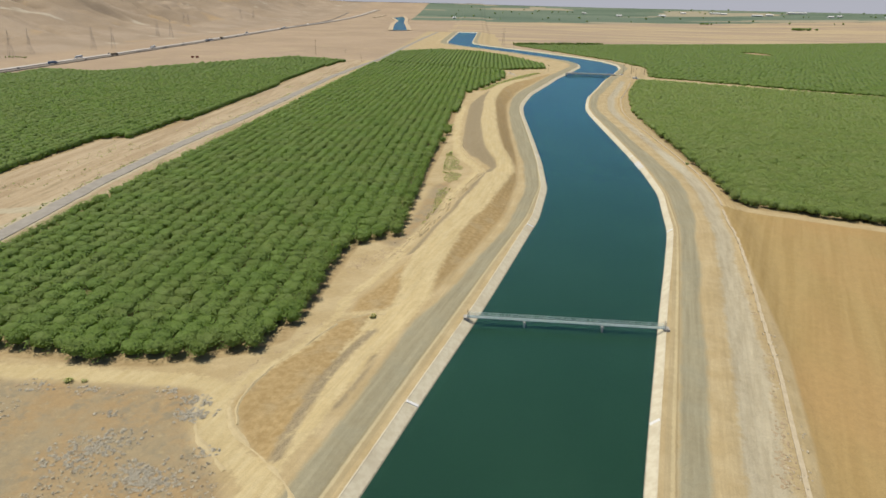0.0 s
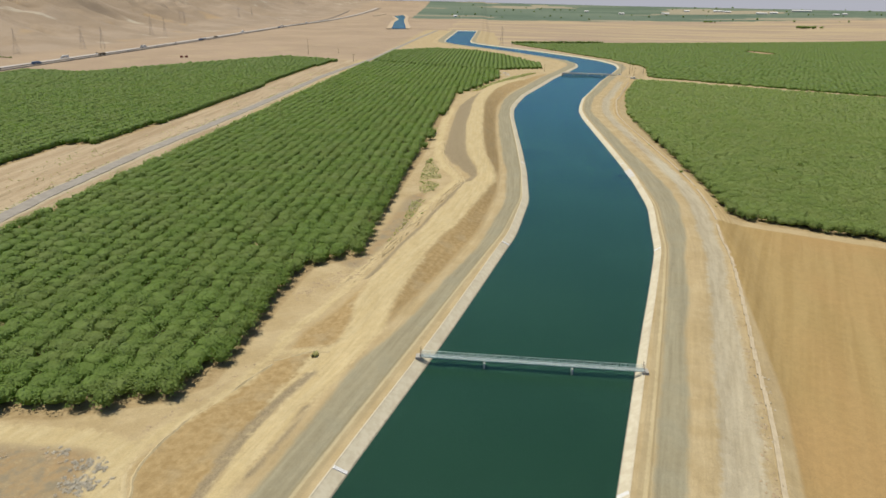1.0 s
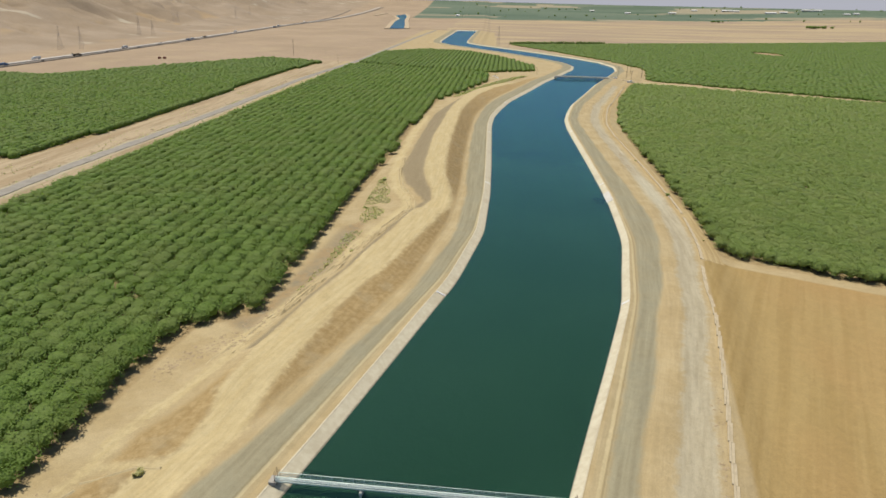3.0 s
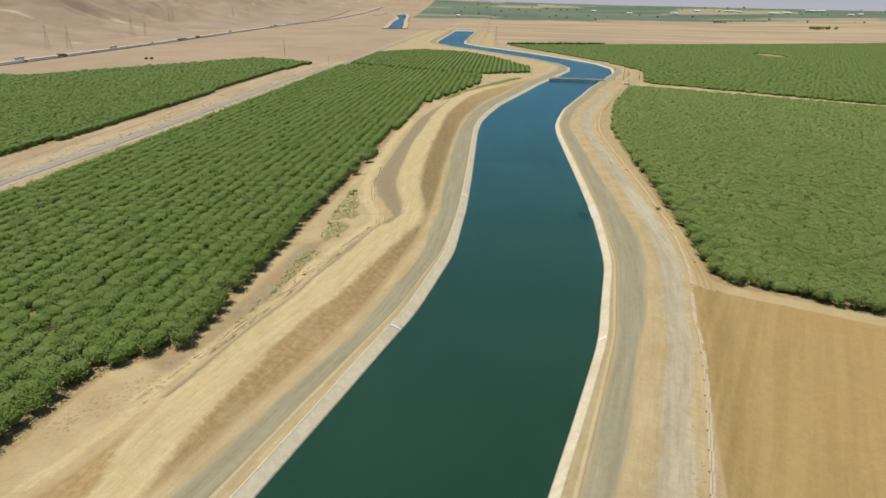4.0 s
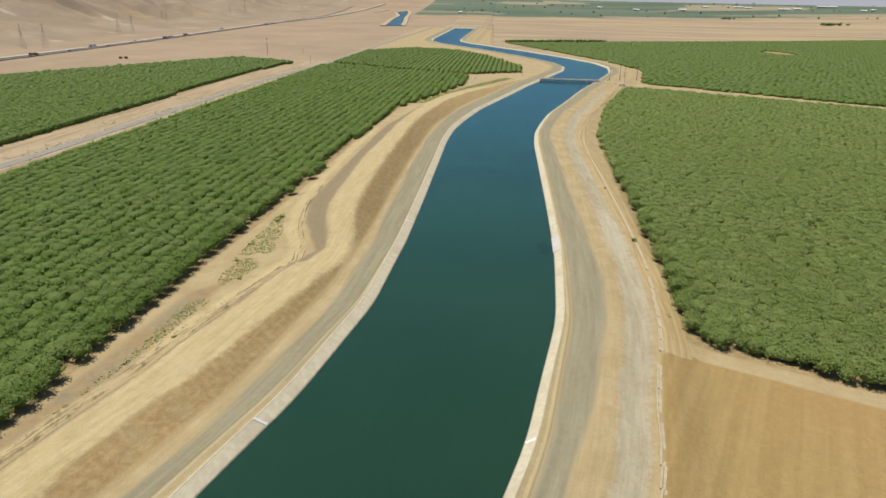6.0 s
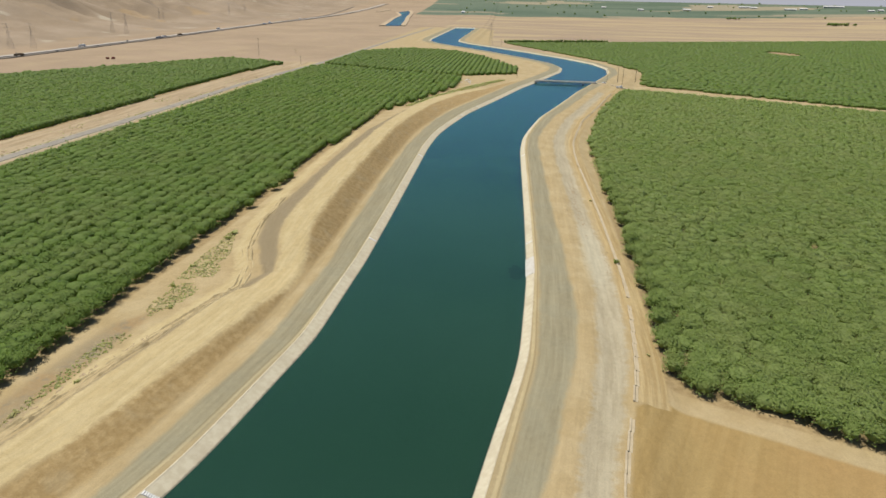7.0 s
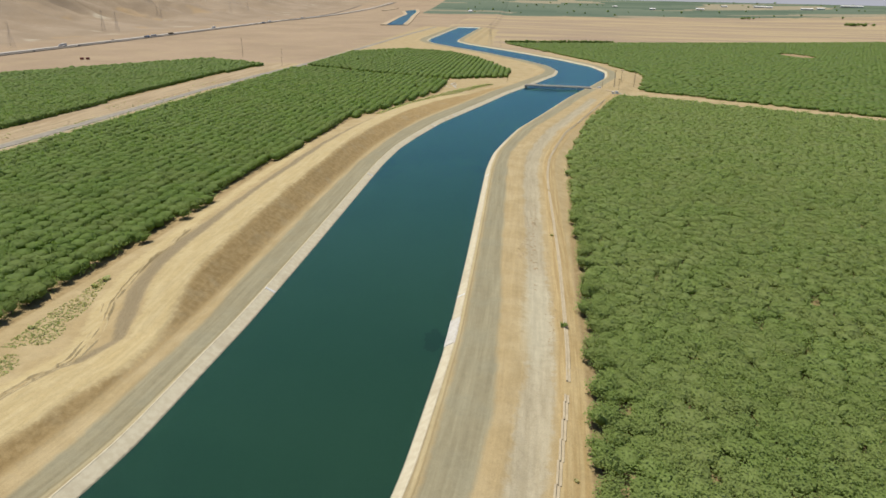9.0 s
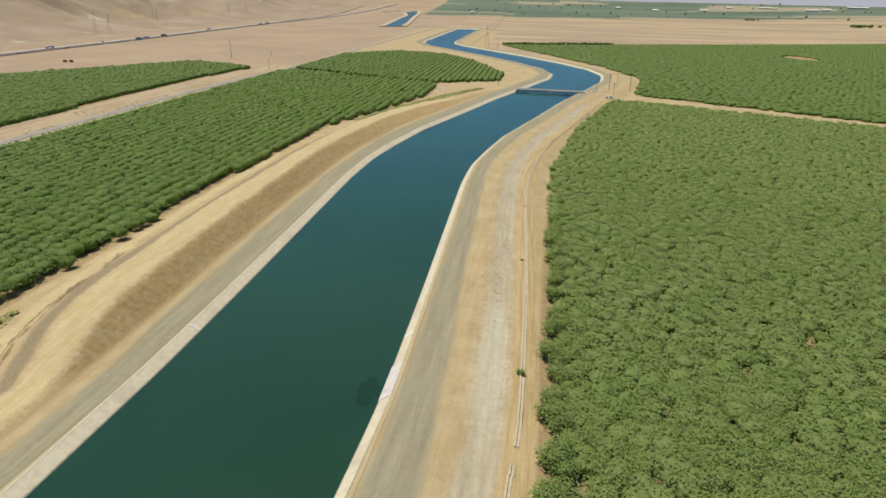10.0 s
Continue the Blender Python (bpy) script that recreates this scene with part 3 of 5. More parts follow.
# ---- orchards ----
def crown(rng, leaves, leaf, rx=3.2, ry=3.2, top=5.0, low=0.9, rings=5, sides=9, full=0.8):
    """A lumpy crown: a closed core under many small leaf sprays with gaps between them. Vertices and triangles."""
    lobes = rng.normal(size=(7, 3))
    lobes /= np.linalg.norm(lobes, axis=1)[:, None]
    gain = rng.uniform(0.08, 0.26, 7) * (0.55 if leaves > 60 else 0.3)

    def swell(d):
        return 0.86 + (gain * np.clip(d @ lobes.T - 0.55, 0, None) * 2.2).sum(1)

    def fill(d):
        """Broad shoulders: a rounder box than a ball."""
        r = np.hypot(d[:, 0], d[:, 1])
        k = np.where(r > 1e-6, r ** full / np.maximum(r, 1e-6), 1.0)
        return np.stack([d[:, 0] * k, d[:, 1] * k, np.sign(d[:, 2]) * np.abs(d[:, 2]) ** full], 1)

    mid, half = (top + low) / 2, (top - low) / 2
    th = np.linspace(0.0, np.pi, rings + 2)[1:-1]
    ph = np.linspace(0, 2 * np.pi, sides, endpoint=False)
    d = np.array([(np.sin(a) * np.cos(b + 0.3 * i), np.sin(a) * np.sin(b + 0.3 * i), np.cos(a)) for i, a in enumerate(th) for b in ph] + [(0, 0, 1), (0, 0, -1)])
    core = fill(d) * (swell(d) * (0.74 if leaves > 60 else 0.84 if leaves else 0.9))[:, None] * (rx, ry, half) + (0, 0, mid)
    core += rng.normal(0, 0.16 if leaves > 60 else 0.30, core.shape)
    tri = []
    for i in range(rings - 1):
        for j in range(sides):
            a, b = i * sides + j, i * sides + (j + 1) % sides
            tri += [(a, a + sides, b), (b, a + sides, b + sides)]
    n = rings * sides
    tri += [(n, j, (j + 1) % sides) for j in range(sides)]
    tri += [(n + 1, (rings - 1) * sides + (j + 1) % sides, (rings - 1) * sides + j) for j in range(sides)]
    verts, tri = [core], [np.array(tri)]
    if leaves:
        # leaf sprays gathered round branch tips, over the top and down the flanks
        tips = max(6, leaves // 14)
        rho, phi = np.sqrt(rng.uniform(0, 1, tips)), rng.uniform(0, 6.283, tips)
        e = np.stack([rho * np.cos(phi), rho * np.sin(phi), np.sqrt(np.clip(1 - rho ** 5, 0, 1)) * rng.uniform(0.70, 1.04, tips)], 1)
        flank = rng.random(tips) < 0.28
        e[flank, 2] = rng.uniform(-0.55, 0.35, flank.sum())
        e[flank, :2] /= np.maximum(rho[flank], 1e-3)[:, None]
        lump = swell(e / np.linalg.norm(e, axis=1)[:, None])
        tip = e * lump[:, None] * (rx, ry, half) + (0, 0, mid)
        who = rng.integers(0, tips, leaves)
        off = rng.normal(0, 1, (leaves, 3)) * (0.28 * rx, 0.28 * rx, 0.14 * rx)
        c = tip[who] + off
        stray = (np.hypot(c[:, 0] / rx, c[:, 1] / ry) > 1.12) | (c[:, 2] < low * 0.8)
        c = np.where(stray[:, None], (tip[who] - (0, 0, mid)) * rng.uniform(0.8, 0.95, (leaves, 1)) + (0, 0, mid), c)
        nrm = e[who] * 0.25 + off / rx * 0.5 + (0, 0, 1.0) + rng.normal(0, 0.38 if leaves > 60 else 0.5, c.shape)
        nrm /= np.linalg.norm(nrm, axis=1)[:, None]
        s = np.cross(nrm, rng.normal(size=c.shape))
        s /= np.linalg.norm(s, axis=1)[:, None]
        t = np.cross(nrm, s)
        k = leaf * rng.uniform(0.6, 1.4, leaves)[:, None]
        lv = np.stack([c + s * k, c - s * k * 0.5 + t * k * 0.6, c - s * k * 0.5 - t * k * 0.6], 1).reshape(-1, 3)
        verts.append(lv)
        tri.append(np.arange(leaves * 3).reshape(-1, 3) + len(core))
    return np.concatenate(verts), np.concatenate(tri)


def trunk_mesh(rng):
    bm = bmesh.new()
    rod(bm, (0, 0, -0.2), (0.03, 0.02, 1.1), 0.17, 0.12, 7)
    for i in range(4):
        a = i * 1.57 + rng.uniform(0, 0.8)
        rod(bm, (0.03, 0.02, 1.0), (math.cos(a) * 1.0, math.sin(a) * 1.0, 2.6), 0.09, 0.04, 5)
    me = bpy.data.meshes.new("trunk")
    bm.to_mesh(me)
    bm.free()
    me.materials.append(BARK)
    return me


def planted(corners, row, gap, turn, rng, wander, inset=2.0):
    """Places of trees in rows that run at a yaw, inside a block."""
    a = radians(turn)
    c, s = math.cos(a), math.sin(a)
    p = np.array(corners)
    q = np.stack([p[:, 0] * c + p[:, 1] * s, -p[:, 0] * s + p[:, 1] * c], 1)
    gx, gy = np.meshgrid(np.arange(q[:, 0].min(), q[:, 0].max(), row), np.arange(q[:, 1].min(), q[:, 1].max(), gap))
    gx, gy = gx.ravel(), gy.ravel()
    x, y = gx * c - gy * s, gx * s + gy * c
    x, y = x + rng.normal(0, wander, x.shape), y + rng.normal(0, wander, y.shape)
    keep = (inside(x, y, list(corners)) > inset) & (rng.random(x.shape) > 0.006)
    return x[keep], y[keep]


def canopy(name, x, y, kinds, label, rng, leaf, grow=(1.0, 1.0, 1.0)):
    """One joined sheet of crowns."""
    vs, fs, at = [], [], 0
    z = height(x, y)
    pick = rng.integers(0, len(kinds), len(x))
    size, turn = rng.uniform(*((0.92, 1.08) if len(kinds[0][0]) < 500 else (0.92, 1.09)), len(x)), rng.uniform(0, 6.283, len(x))
    if leaf is LEAF:        # crowns reach out along their rows
        turn = np.where(turn > 3.1416, 3.1416, 0.0) + rng.normal(0, 0.2, len(x)) - 0.024
    for k, (v, f) in enumerate(kinds):
        m = np.where(pick == k)[0]
        if not len(m):
            continue
        c, s = np.cos(turn[m])[:, None], np.sin(turn[m])[:, None]
        w = np.stack([(v[None, :, 0] * c - v[None, :, 1] * s), (v[None, :, 0] * s + v[None, :, 1] * c), np.repeat(v[None, :, 2], len(m), 0)], -1)
        w = w * size[m][:, None, None] * grow + np.stack([x[m], y[m], z[m] - 0.1], 1)[:, None, :]
        vs.append(w.reshape(-1, 3))
        fs.append((f[None] + (np.arange(len(m)) * len(v))[:, None, None]).reshape(-1, 3) + at)
        at += len(m) * len(v)
    ob = new(name, mesh_from(name, np.concatenate(vs), np.concatenate(fs), leaf, True))
    return tagged(ob, label, "orchard", kind="stuff")


def orchards():
    rng = np.random.default_rng(11)

    def kinds(flat):
        wide = dict(rx=4.5, ry=5.2, top=4.5, low=0.35, full=0.5) if not flat else dict(rx=4.5, ry=4.5, top=3.8, low=0.3, full=0.5)
        far = dict(wide, rx=4.1, ry=5.4, low=-0.8, full=0.6) if not flat else dict(wide, rx=4.1, ry=4.1, low=-0.8, full=0.6)
        return ([crown(rng, 310, 0.37, rings=4, sides=8, **wide) for _ in range(6)], [crown(rng, 110, 0.52, rings=3, sides=7, **wide) for _ in range(6)],
                [crown(rng, 26, 0.75, rings=3, sides=6, **far) for _ in range(6)], [crown(rng, 0, 1.2, rings=2, sides=6, **far) for _ in range(6)],
                [crown(rng, 620, 0.31, rings=6, sides=10, **dict(wide, rx=3.1, ry=3.1, top=4.9, low=0.6, full=0.85)) for _ in range(5)])

    west, east = kinds(False), kinds(True)
    for name, block, row, gap, turn, words in (
            ("west_orchard", WEST_BLOCK, 6.7, 5.7, -1.4, "long rows of leafy green orchard trees beside the canal"),
            ("west_tip_orchard", WEST_TIP, 6.7, 5.7, -1.4, "far block of leafy green orchard trees in rows"),
            ("far_west_orchard", FAR_WEST_BLOCK, 6.7, 5.7, -1.4, "green orchard block beside a dirt road"),
            ("east_orchard", EAST_BLOCK, 5.0, 4.6, 65.0, "dense pale green orchard trees with few gaps beside a dirt track"),
            ("north_orchard", NORTH_BLOCK, 7.0, 6.8, 65.0, "broad distant block of dense green orchard trees")):
        x, y = planted(block, row, gap, turn, rng, 1.6 if name[0] == "n" else 1.1 if turn > 0 else 0.45)
        if name[0] == "n":      # a clearing in the block
            keep = np.hypot((x - 648) / 30, (y - 1605) / 62) > 1
            x, y = x[keep], y[keep]
        keep = (x < 185 + 0.635 * y) & (x > -70 - 0.78 * y)
        x, y = x[keep], y[keep]
        inset = inside(x, y, list(block))
        fine, medium, coarse, distant, single = east if turn > 0 else west
        leaf = LEAF_EAST if name[0] == "e" else LEAF
        metas = [(mesh_from("crown", v, f, leaf, True), trunk_mesh(rng)) for v, f in single]
        # from the nearest stretch of the path
        k = np.clip(((x * 131 + y * 269) / (131 ** 2 + 269 ** 2)), 0, 1)
        d = np.hypot(x - k * 131, y - k * 269)
        edge = np.where((inset < 6.5) & (d < 290))[0]
        edge = edge[np.argsort(d[edge])][:145]
        lone = np.zeros(len(x), bool)
        lone[edge] = True
        for i in edge:
            crown_me, trunk_me = metas[int(rng.integers(0, 5))]
            tree = base("orchard_tree", float(x[i]), float(y[i]), ground_z(x[i], y[i]) - 0.05, float(rng.uniform(0, 360)))
            k = float(rng.uniform(0.86, 1.10))
            tree.scale = (k, k, k)
            tagged(tree, "round leafy green orchard tree at the edge of its block", "tree", "orchard edge trees")
            for part_name, me in (("crown", crown_me), ("trunk", trunk_me)):
                ob = new(part_name, me)
                ob.parent = tree
        d = d * rng.uniform(0.84, 1.16, len(d))      # no seam between finer and plainer crowns
        for forms, m in ((fine, d < (165 if turn > 0 else 200)), (medium, (d >= (165 if turn > 0 else 200)) & (d < 390)), (coarse, (d >= 390) & (d < 720)), (distant, d >= 720)):
            m = m & ~lone
            if m.any():
                canopy(name, x[m], y[m], forms, words, rng, leaf, (1.45, 1.45, 0.85) if name[0] == "n" else (1.0, 1.0, 1.0))


orchards()


# ---- canal things ----
def across(y, u):
    return float(at_canal(u, y))


def footbridge():
    """A steel walkway over the canal on two piers."""
    ax, ay, bx, by = across(185.3, -30.6), 185.3, across(182.7, 30.4), 182.7
    length, turn = math.hypot(bx - ax, by - ay), math.degrees(math.atan2(by - ay, bx - ax))
    thing = tagged(base("footbridge", ax, ay, 0.35, turn), "narrow grey steel footbridge with railings across the canal", "footbridge")
    for k in range(6):
        part("deck_plank", box(bmesh.new(), length / 2, -0.6 + 0.24 * k, 0.56, length + 1.5, 0.13, 0.05), GRATE, thing, "open steel grating plank")
    first = None
    for k in range(int(length)):
        if first is None:
            first = part("crossbar", box(bmesh.new(), 0, 0, 0, 0.09, 1.44, 0.08), STEEL, thing)
            ob = first
        else:
            ob = new("crossbar", first.data)
            ob.parent = thing
        ob.location = (k + 0.5, 0, 0.48)
    for side in (-0.72, 0.72):
        part("girder", box(bmesh.new(), length / 2, side, 0.42, length + 0.6, 0.10, 0.2), STEEL, thing)
        for z, r in ((1.65, 0.06), (1.25, 0.045), (0.9, 0.045)):
            part("rail", rod(bmesh.new(), (0, side, z), (length, side, z), r), STEEL, thing)
    n = int(length / 2.2)
    bm = bmesh.new()
    rod(bm, (0, 0, 0), (0, 0, 1.15), 0.045)
    box(bm, 0, 0, 0.02, 0.16, 0.16, 0.05)
    first = None
    for side in (-0.72, 0.72):
        for i in range(n + 1):
            if first is None:
                first = part("post", bm, STEEL, thing)
                ob = first
            else:
                ob = new("post", first.data)
                ob.parent = thing
            ob.location = (length * i / n, side, 0.55)
    for k in (0.29, 0.69):
        cap = box(bmesh.new(), length * k, 0, -0.45, 0.55, 2.3, 0.75, None, 0.06)
        bm = bmesh.new()
        rod(bm, (length * k, -0.75, -9), (length * k, -0.75, -0.6), 0.22, None, 10)
        rod(bm, (length * k, 0.75, -9), (length * k, 0.75, -0.6), 0.22, None, 10)
        pier = part("pier", bm, PALE_CAST, thing, "white concrete pier")
        part("pier_cap", cap, PALE_CAST, pier)
    # gates and landings at both ends
    for x, s in ((-0.4, -1), (length + 0.4, 1)):
        part("landing", box(bmesh.new(), x + s * 0.5, 0, 0.0, 1.6, 2.2, 0.9, None, 0.05), CAST, thing)
        bm = bmesh.new()
        for yy in (-0.9, 0.9):
            rod(bm, (x, yy, 0.5), (x, yy, 2.7), 0.06)
            rod(bm, (x, yy, 1.6), (x - s * 0.2, yy * 1.9, 1.5), 0.04)
            rod(bm, (x - s * 0.2, yy * 1.9, -0.1), (x - s * 0.2, yy * 1.9, 1.5), 0.04)
        for z in (0.9, 1.4, 1.9, 2.7):
            rod(bm, (x, -0.9, z), (x, 0.9, z), 0.035)
        part("gate", bm, WOOD, thing, "dark steel gate frame")


def road_bridge():
    """A concrete road bridge where a farm road crosses."""
    ax, ay, bx, by = 130.5, 970.0, 196.0, 965.3
    length, turn = math.hypot(bx - ax, by - ay), math.degrees(math.atan2(by - ay, bx - ax))
    thing = tagged(base("road_bridge", ax, ay, 0.0, turn), "low grey concrete road bridge over the canal", "bridge")
    part("deck", box(bmesh.new(), length / 2, 0, 0.85, length + 4, 9.0, 0.45, None, 0.04), PALE_CAST, thing)
    part("roadway", box(bmesh.new(), length / 2, 0, 1.12, length + 4, 7.6, 0.06), PAVED, thing, "worn asphalt surface")
    for side in (-4.25, 4.25):
        part("parapet", box(bmesh.new(), length / 2, side, 1.28, length + 2, 0.3, 0.42, None, 0.05), PALE_CAST, thing)
    for side in (-3, -1, 1, 3):
        part("girder", box(bmesh.new(), length / 2, side, 0.25, length, 0.5, 0.75), CAST, thing)
    for k in (0.2, 0.5, 0.8):
        bm = bmesh.new()
        box(bm, length * k, 0, -0.65, 1.0, 9.4, 0.7, None, 0.05)
        for side in (-3.6, -1.2, 1.2, 3.6):
            rod(bm, (length * k, side, -9), (length * k, side, -0.8), 0.4, None, 10)
        part("pier", bm, CAST, thing)
    for x in (-1.5, length + 1.5):
        part("abutment", box(bmesh.new(), x, 0, -0.3, 2.4, 10.0, 2.2, None, 0.05), CAST, thing)


def lining_marks():
    """White painted steps on the lining, and a newer pale slab."""
    for side, y in ((-1, 138.6), (1, 135.4), (-1, 282.2), (1, 281.6), (-1, 428.8), (1, 434.0), (-1, 578.0), (-1, 727.0), (-1, 772.0), (1, 588.0)):
        bm = bmesh.new()
        a, b = HALF_TOP[side] - 0.3, HALF_WATER + 0.25
        drop = -WATER_Z / (HALF_TOP[side] - 0.42 - HALF_WATER)
        steps = 7
        for i in range(steps):
            u = b + (a - b) * (i + 0.5) / steps
            z = -(HALF_TOP[side] - 0.42 - u) * drop
            box(bm, across(y, side * u), y, min(z, 0.1) + 0.02, (a - b) / steps * 0.98, 1.0, 0.22)
        ob = part("painted_steps", bm, WHITE)
        tagged(ob, "white painted steps down the canal lining", "canal steps", "steps on the lining")
    y0, y1, n = 401.5, 417.5, 5
    thing = tagged(base("repair_slab", across(409.5, 30), 409.5, 0), "newer pale concrete repair slab on the lining", "concrete slab")
    for i in range(n):
        bm = bmesh.new()
        t0, t1 = y0 + (y1 - y0) * i / n + 0.03, y0 + (y1 - y0) * (i + 1) / n - 0.03
        rows = []
        for t in (t0, t1):
            edge = [(HALF_TOP[1] + 0.05, 0.16), (HALF_TOP[1] - 0.45, 0.16), (HALF_WATER - 0.2, WATER_Z - 0.02)]
            rows.append([bm.verts.new((across(t, u) - thing.location.x, t - 409.5, z)) for u, z in edge + [(u - 0.05, z - 0.3) for u, z in edge[::-1]]])
        for k in range(6):
            bm.faces.new((rows[0][k], rows[1][k], rows[1][(k + 1) % 6], rows[0][(k + 1) % 6]))
        bm.faces.new(rows[0])
        bm.faces.new(rows[1][::-1])
        bmesh.ops.recalc_face_normals(bm, faces=bm.faces[:])
        part("slab", bm, PALE_CAST, thing)


def ditch_kerb():
    """The low concrete kerb of a ditch along the east bank, in lengths with gaps."""
    rng = np.random.default_rng(3)
    spans = ((90, 320), (327, 383), (389, 566), (569, 760), (765, 900))
    for lo, hi in spans:
        mid = (lo + hi) / 2
        thing = tagged(base("ditch_kerb", across(mid, 60), mid, 0), "low weathered concrete ditch kerb beside a dirt track", "kerb", "ditch kerbs")
        y = lo
        while y < hi - 2:
            t = min(y + 7.5, hi)
            u = float(np.interp((y + t) / 2, (90, 120, 165, 220, 280, 300, 390, 480, 580, 660, 900), (62.0, 63.0, 63.4, 61.0, 58.0, 57.8, 61.4, 62.0, 61.4, 62.5, 62.0)))
            ax, bx = across(y, u), across(t, u)
            za, zb = ground_z(ax, y), ground_z(bx, t)
            m = Matrix.Translation(((ax + bx) / 2 - thing.location.x, (y + t) / 2 - mid, (za + zb) / 2)) @ Vector((bx - ax, t - y, zb - za)).to_track_quat("Y", "Z").to_matrix().to_4x4()
            long = math.hypot(bx - ax, t - y) + 0.01
            bm = bmesh.new()
            box(bm, 0, 0, 0.1 + float(rng.normal(0, 0.02)), 0.5, long, 0.6, m, 0.03)
            box(bm, 0.6, 0, -0.02, 0.8, long, 0.14, m)
            part("kerb_length", bm, KERB, thing)
            y = t


footbridge()
road_bridge()
lining_marks()
ditch_kerb()


# ---- roads ----
def ribbon(name, corners, width, lift, material, words, pieces=12.0):
    """A road that lies on the ground."""
    pts = []
    for (ax, ay), (bx, by) in zip(corners, corners[1:]):
        n = max(1, int(math.hypot(bx - ax, by - ay) / pieces))
        pts += [(ax + (bx - ax) * i / n, ay + (by - ay) * i / n) for i in range(n)]
    pts = np.array(pts + [corners[-1]])
    for _ in range(3):
        pts[1:-1] = (pts[:-2] + 2 * pts[1:-1] + pts[2:]) / 4
    d = np.gradient(pts, axis=0)
    d /= np.linalg.norm(d, axis=1)[:, None]
    side = np.stack([d[:, 1], -d[:, 0]], 1)
    rows = []
    for k in (-0.5, -0.5, -0.17, 0.17, 0.5, 0.5):
        p = pts + side * k * width
        rows.append(np.column_stack([p, height(p[:, 0], p[:, 1]) + lift]))
    rows = np.stack(rows, 1)
    rows[:, 0, 2] -= 0.9 + lift
    rows[:, -1, 2] -= 0.9 + lift
    v = rows.reshape(-1, 3)
    f = [(r * 6 + i, r * 6 + i + 1, r * 6 + 7 + i, r * 6 + 6 + i) for r in range(len(pts) - 1) for i in range(5)]
    return tagged(new(name, mesh_from(name, v, f, material)), words, "road", kind="structure")


ribbon("farm_road", [(-194, 120), (-197, 267), (-201, 330), (-201, 430), (-196, 520), (-192, 640), (-190, 760), (-188, 880), (-178, 1020), (-166, 1140), (-162, 1265), (-156, 1500), (-146, 1865), (-129, 2268)],
       8.0, 0.25, PAVED, "cracked grey asphalt farm road between orchards", 8.0)
ribbon("freeway_southbound", [(-620, 300), (-618, 1100), (-624, 1480), (-640, 1880), (-660, 2400), (-652, 2900), (-622, 3500), (-600, 4100)], 11.0, 1.1, FREEWAY, "grey freeway carriageway", 16.0)
ribbon("freeway_northbound", [(-601, 300), (-599, 1100), (-605, 1480), (-621, 1880), (-641, 2400), (-633, 2900), (-603, 3500), (-580, 4100)], 10.0, 1.1, DARKWAY, "dark freeway carriageway", 16.0)
ribbon("freeway_branch", [(-662, 2500), (-664, 2800), (-668, 3100), (-690, 3420), (-712, 3800)], 9.0, 1.3, DARKWAY, "grey road that climbs away from the freeway", 16.0)
ribbon("bridge_road", [(197, 965.2), (215, 962), (237, 952), (330, 905), (470, 835), (700, 720)], 6.0, 0.25, plain("dirt_road", (0.31, 0.242, 0.149), (0.347, 0.279, 0.18), 0.3, 0.95),
       "pale dirt farm road between orchards", 8.0)


# ---- vehicles ----
def truck(paint, words):
    thing = tagged(base("truck", 0, 0, 0), words, "truck", "freeway traffic")
    part("trailer", box(bmesh.new(), 0, -2.5, 2.55, 2.6, 14.5, 2.9, None, 0.08), paint, thing)
    bm = bmesh.new()
    box(bm, 0, 6.8, 1.8, 2.4, 2.4, 2.6, None, 0.2)
    box(bm, 0, 8.6, 1.15, 2.2, 1.8, 1.3, None, 0.2)
    part("cab", bm, paint, thing)
    part("windscreen", box(bmesh.new(), 0, 8.02, 2.4, 2.1, 0.08, 0.9), GLASS, thing)
    for y in (8.6, 4.9, 3.7, -7.4, -8.6):
        for x in (-1.05, 1.05):
            wheel = part("wheel", rod(bmesh.new(), (x - 0.18, y, 0.5), (x + 0.18, y, 0.5), 0.5, None, 10), RUBBER, thing)
            part("rim", rod(bmesh.new(), (x - 0.2, y, 0.5), (x + 0.2, y, 0.5), 0.26, None, 8), STEEL, wheel)
    return thing


def car(paint, words, group="freeway traffic"):
    thing = tagged(base("car", 0, 0, 0), words, "car", group)
    part("body", box(bmesh.new(), 0, 0, 0.75, 1.85, 4.8, 0.75, None, 0.18), paint, thing)
    bm = bmesh.new()
    box(bm, 0, -0.3, 1.38, 1.65, 2.5, 0.62)
    for v in bm.verts:
        if v.co.z > 1.5:
            v.co.x *= 0.82
            v.co.y = -0.3 + (v.co.y + 0.3) * 0.7
    part("cabin", bm, GLASS, thing)
    part("roof", box(bmesh.new(), 0, -0.3, 1.71, 1.38, 1.7, 0.05), paint, thing)
    for y in (1.5, -1.5):
        for x in (-0.85, 0.85):
            wheel = part("wheel", rod(bmesh.new(), (x - 0.11, y, 0.34), (x + 0.11, y, 0.34), 0.34, None, 10), RUBBER, thing)
            part("rim", rod(bmesh.new(), (x - 0.125, y, 0.34), (x + 0.125, y, 0.34), 0.19, None, 8), STEEL, wheel)
    return thing


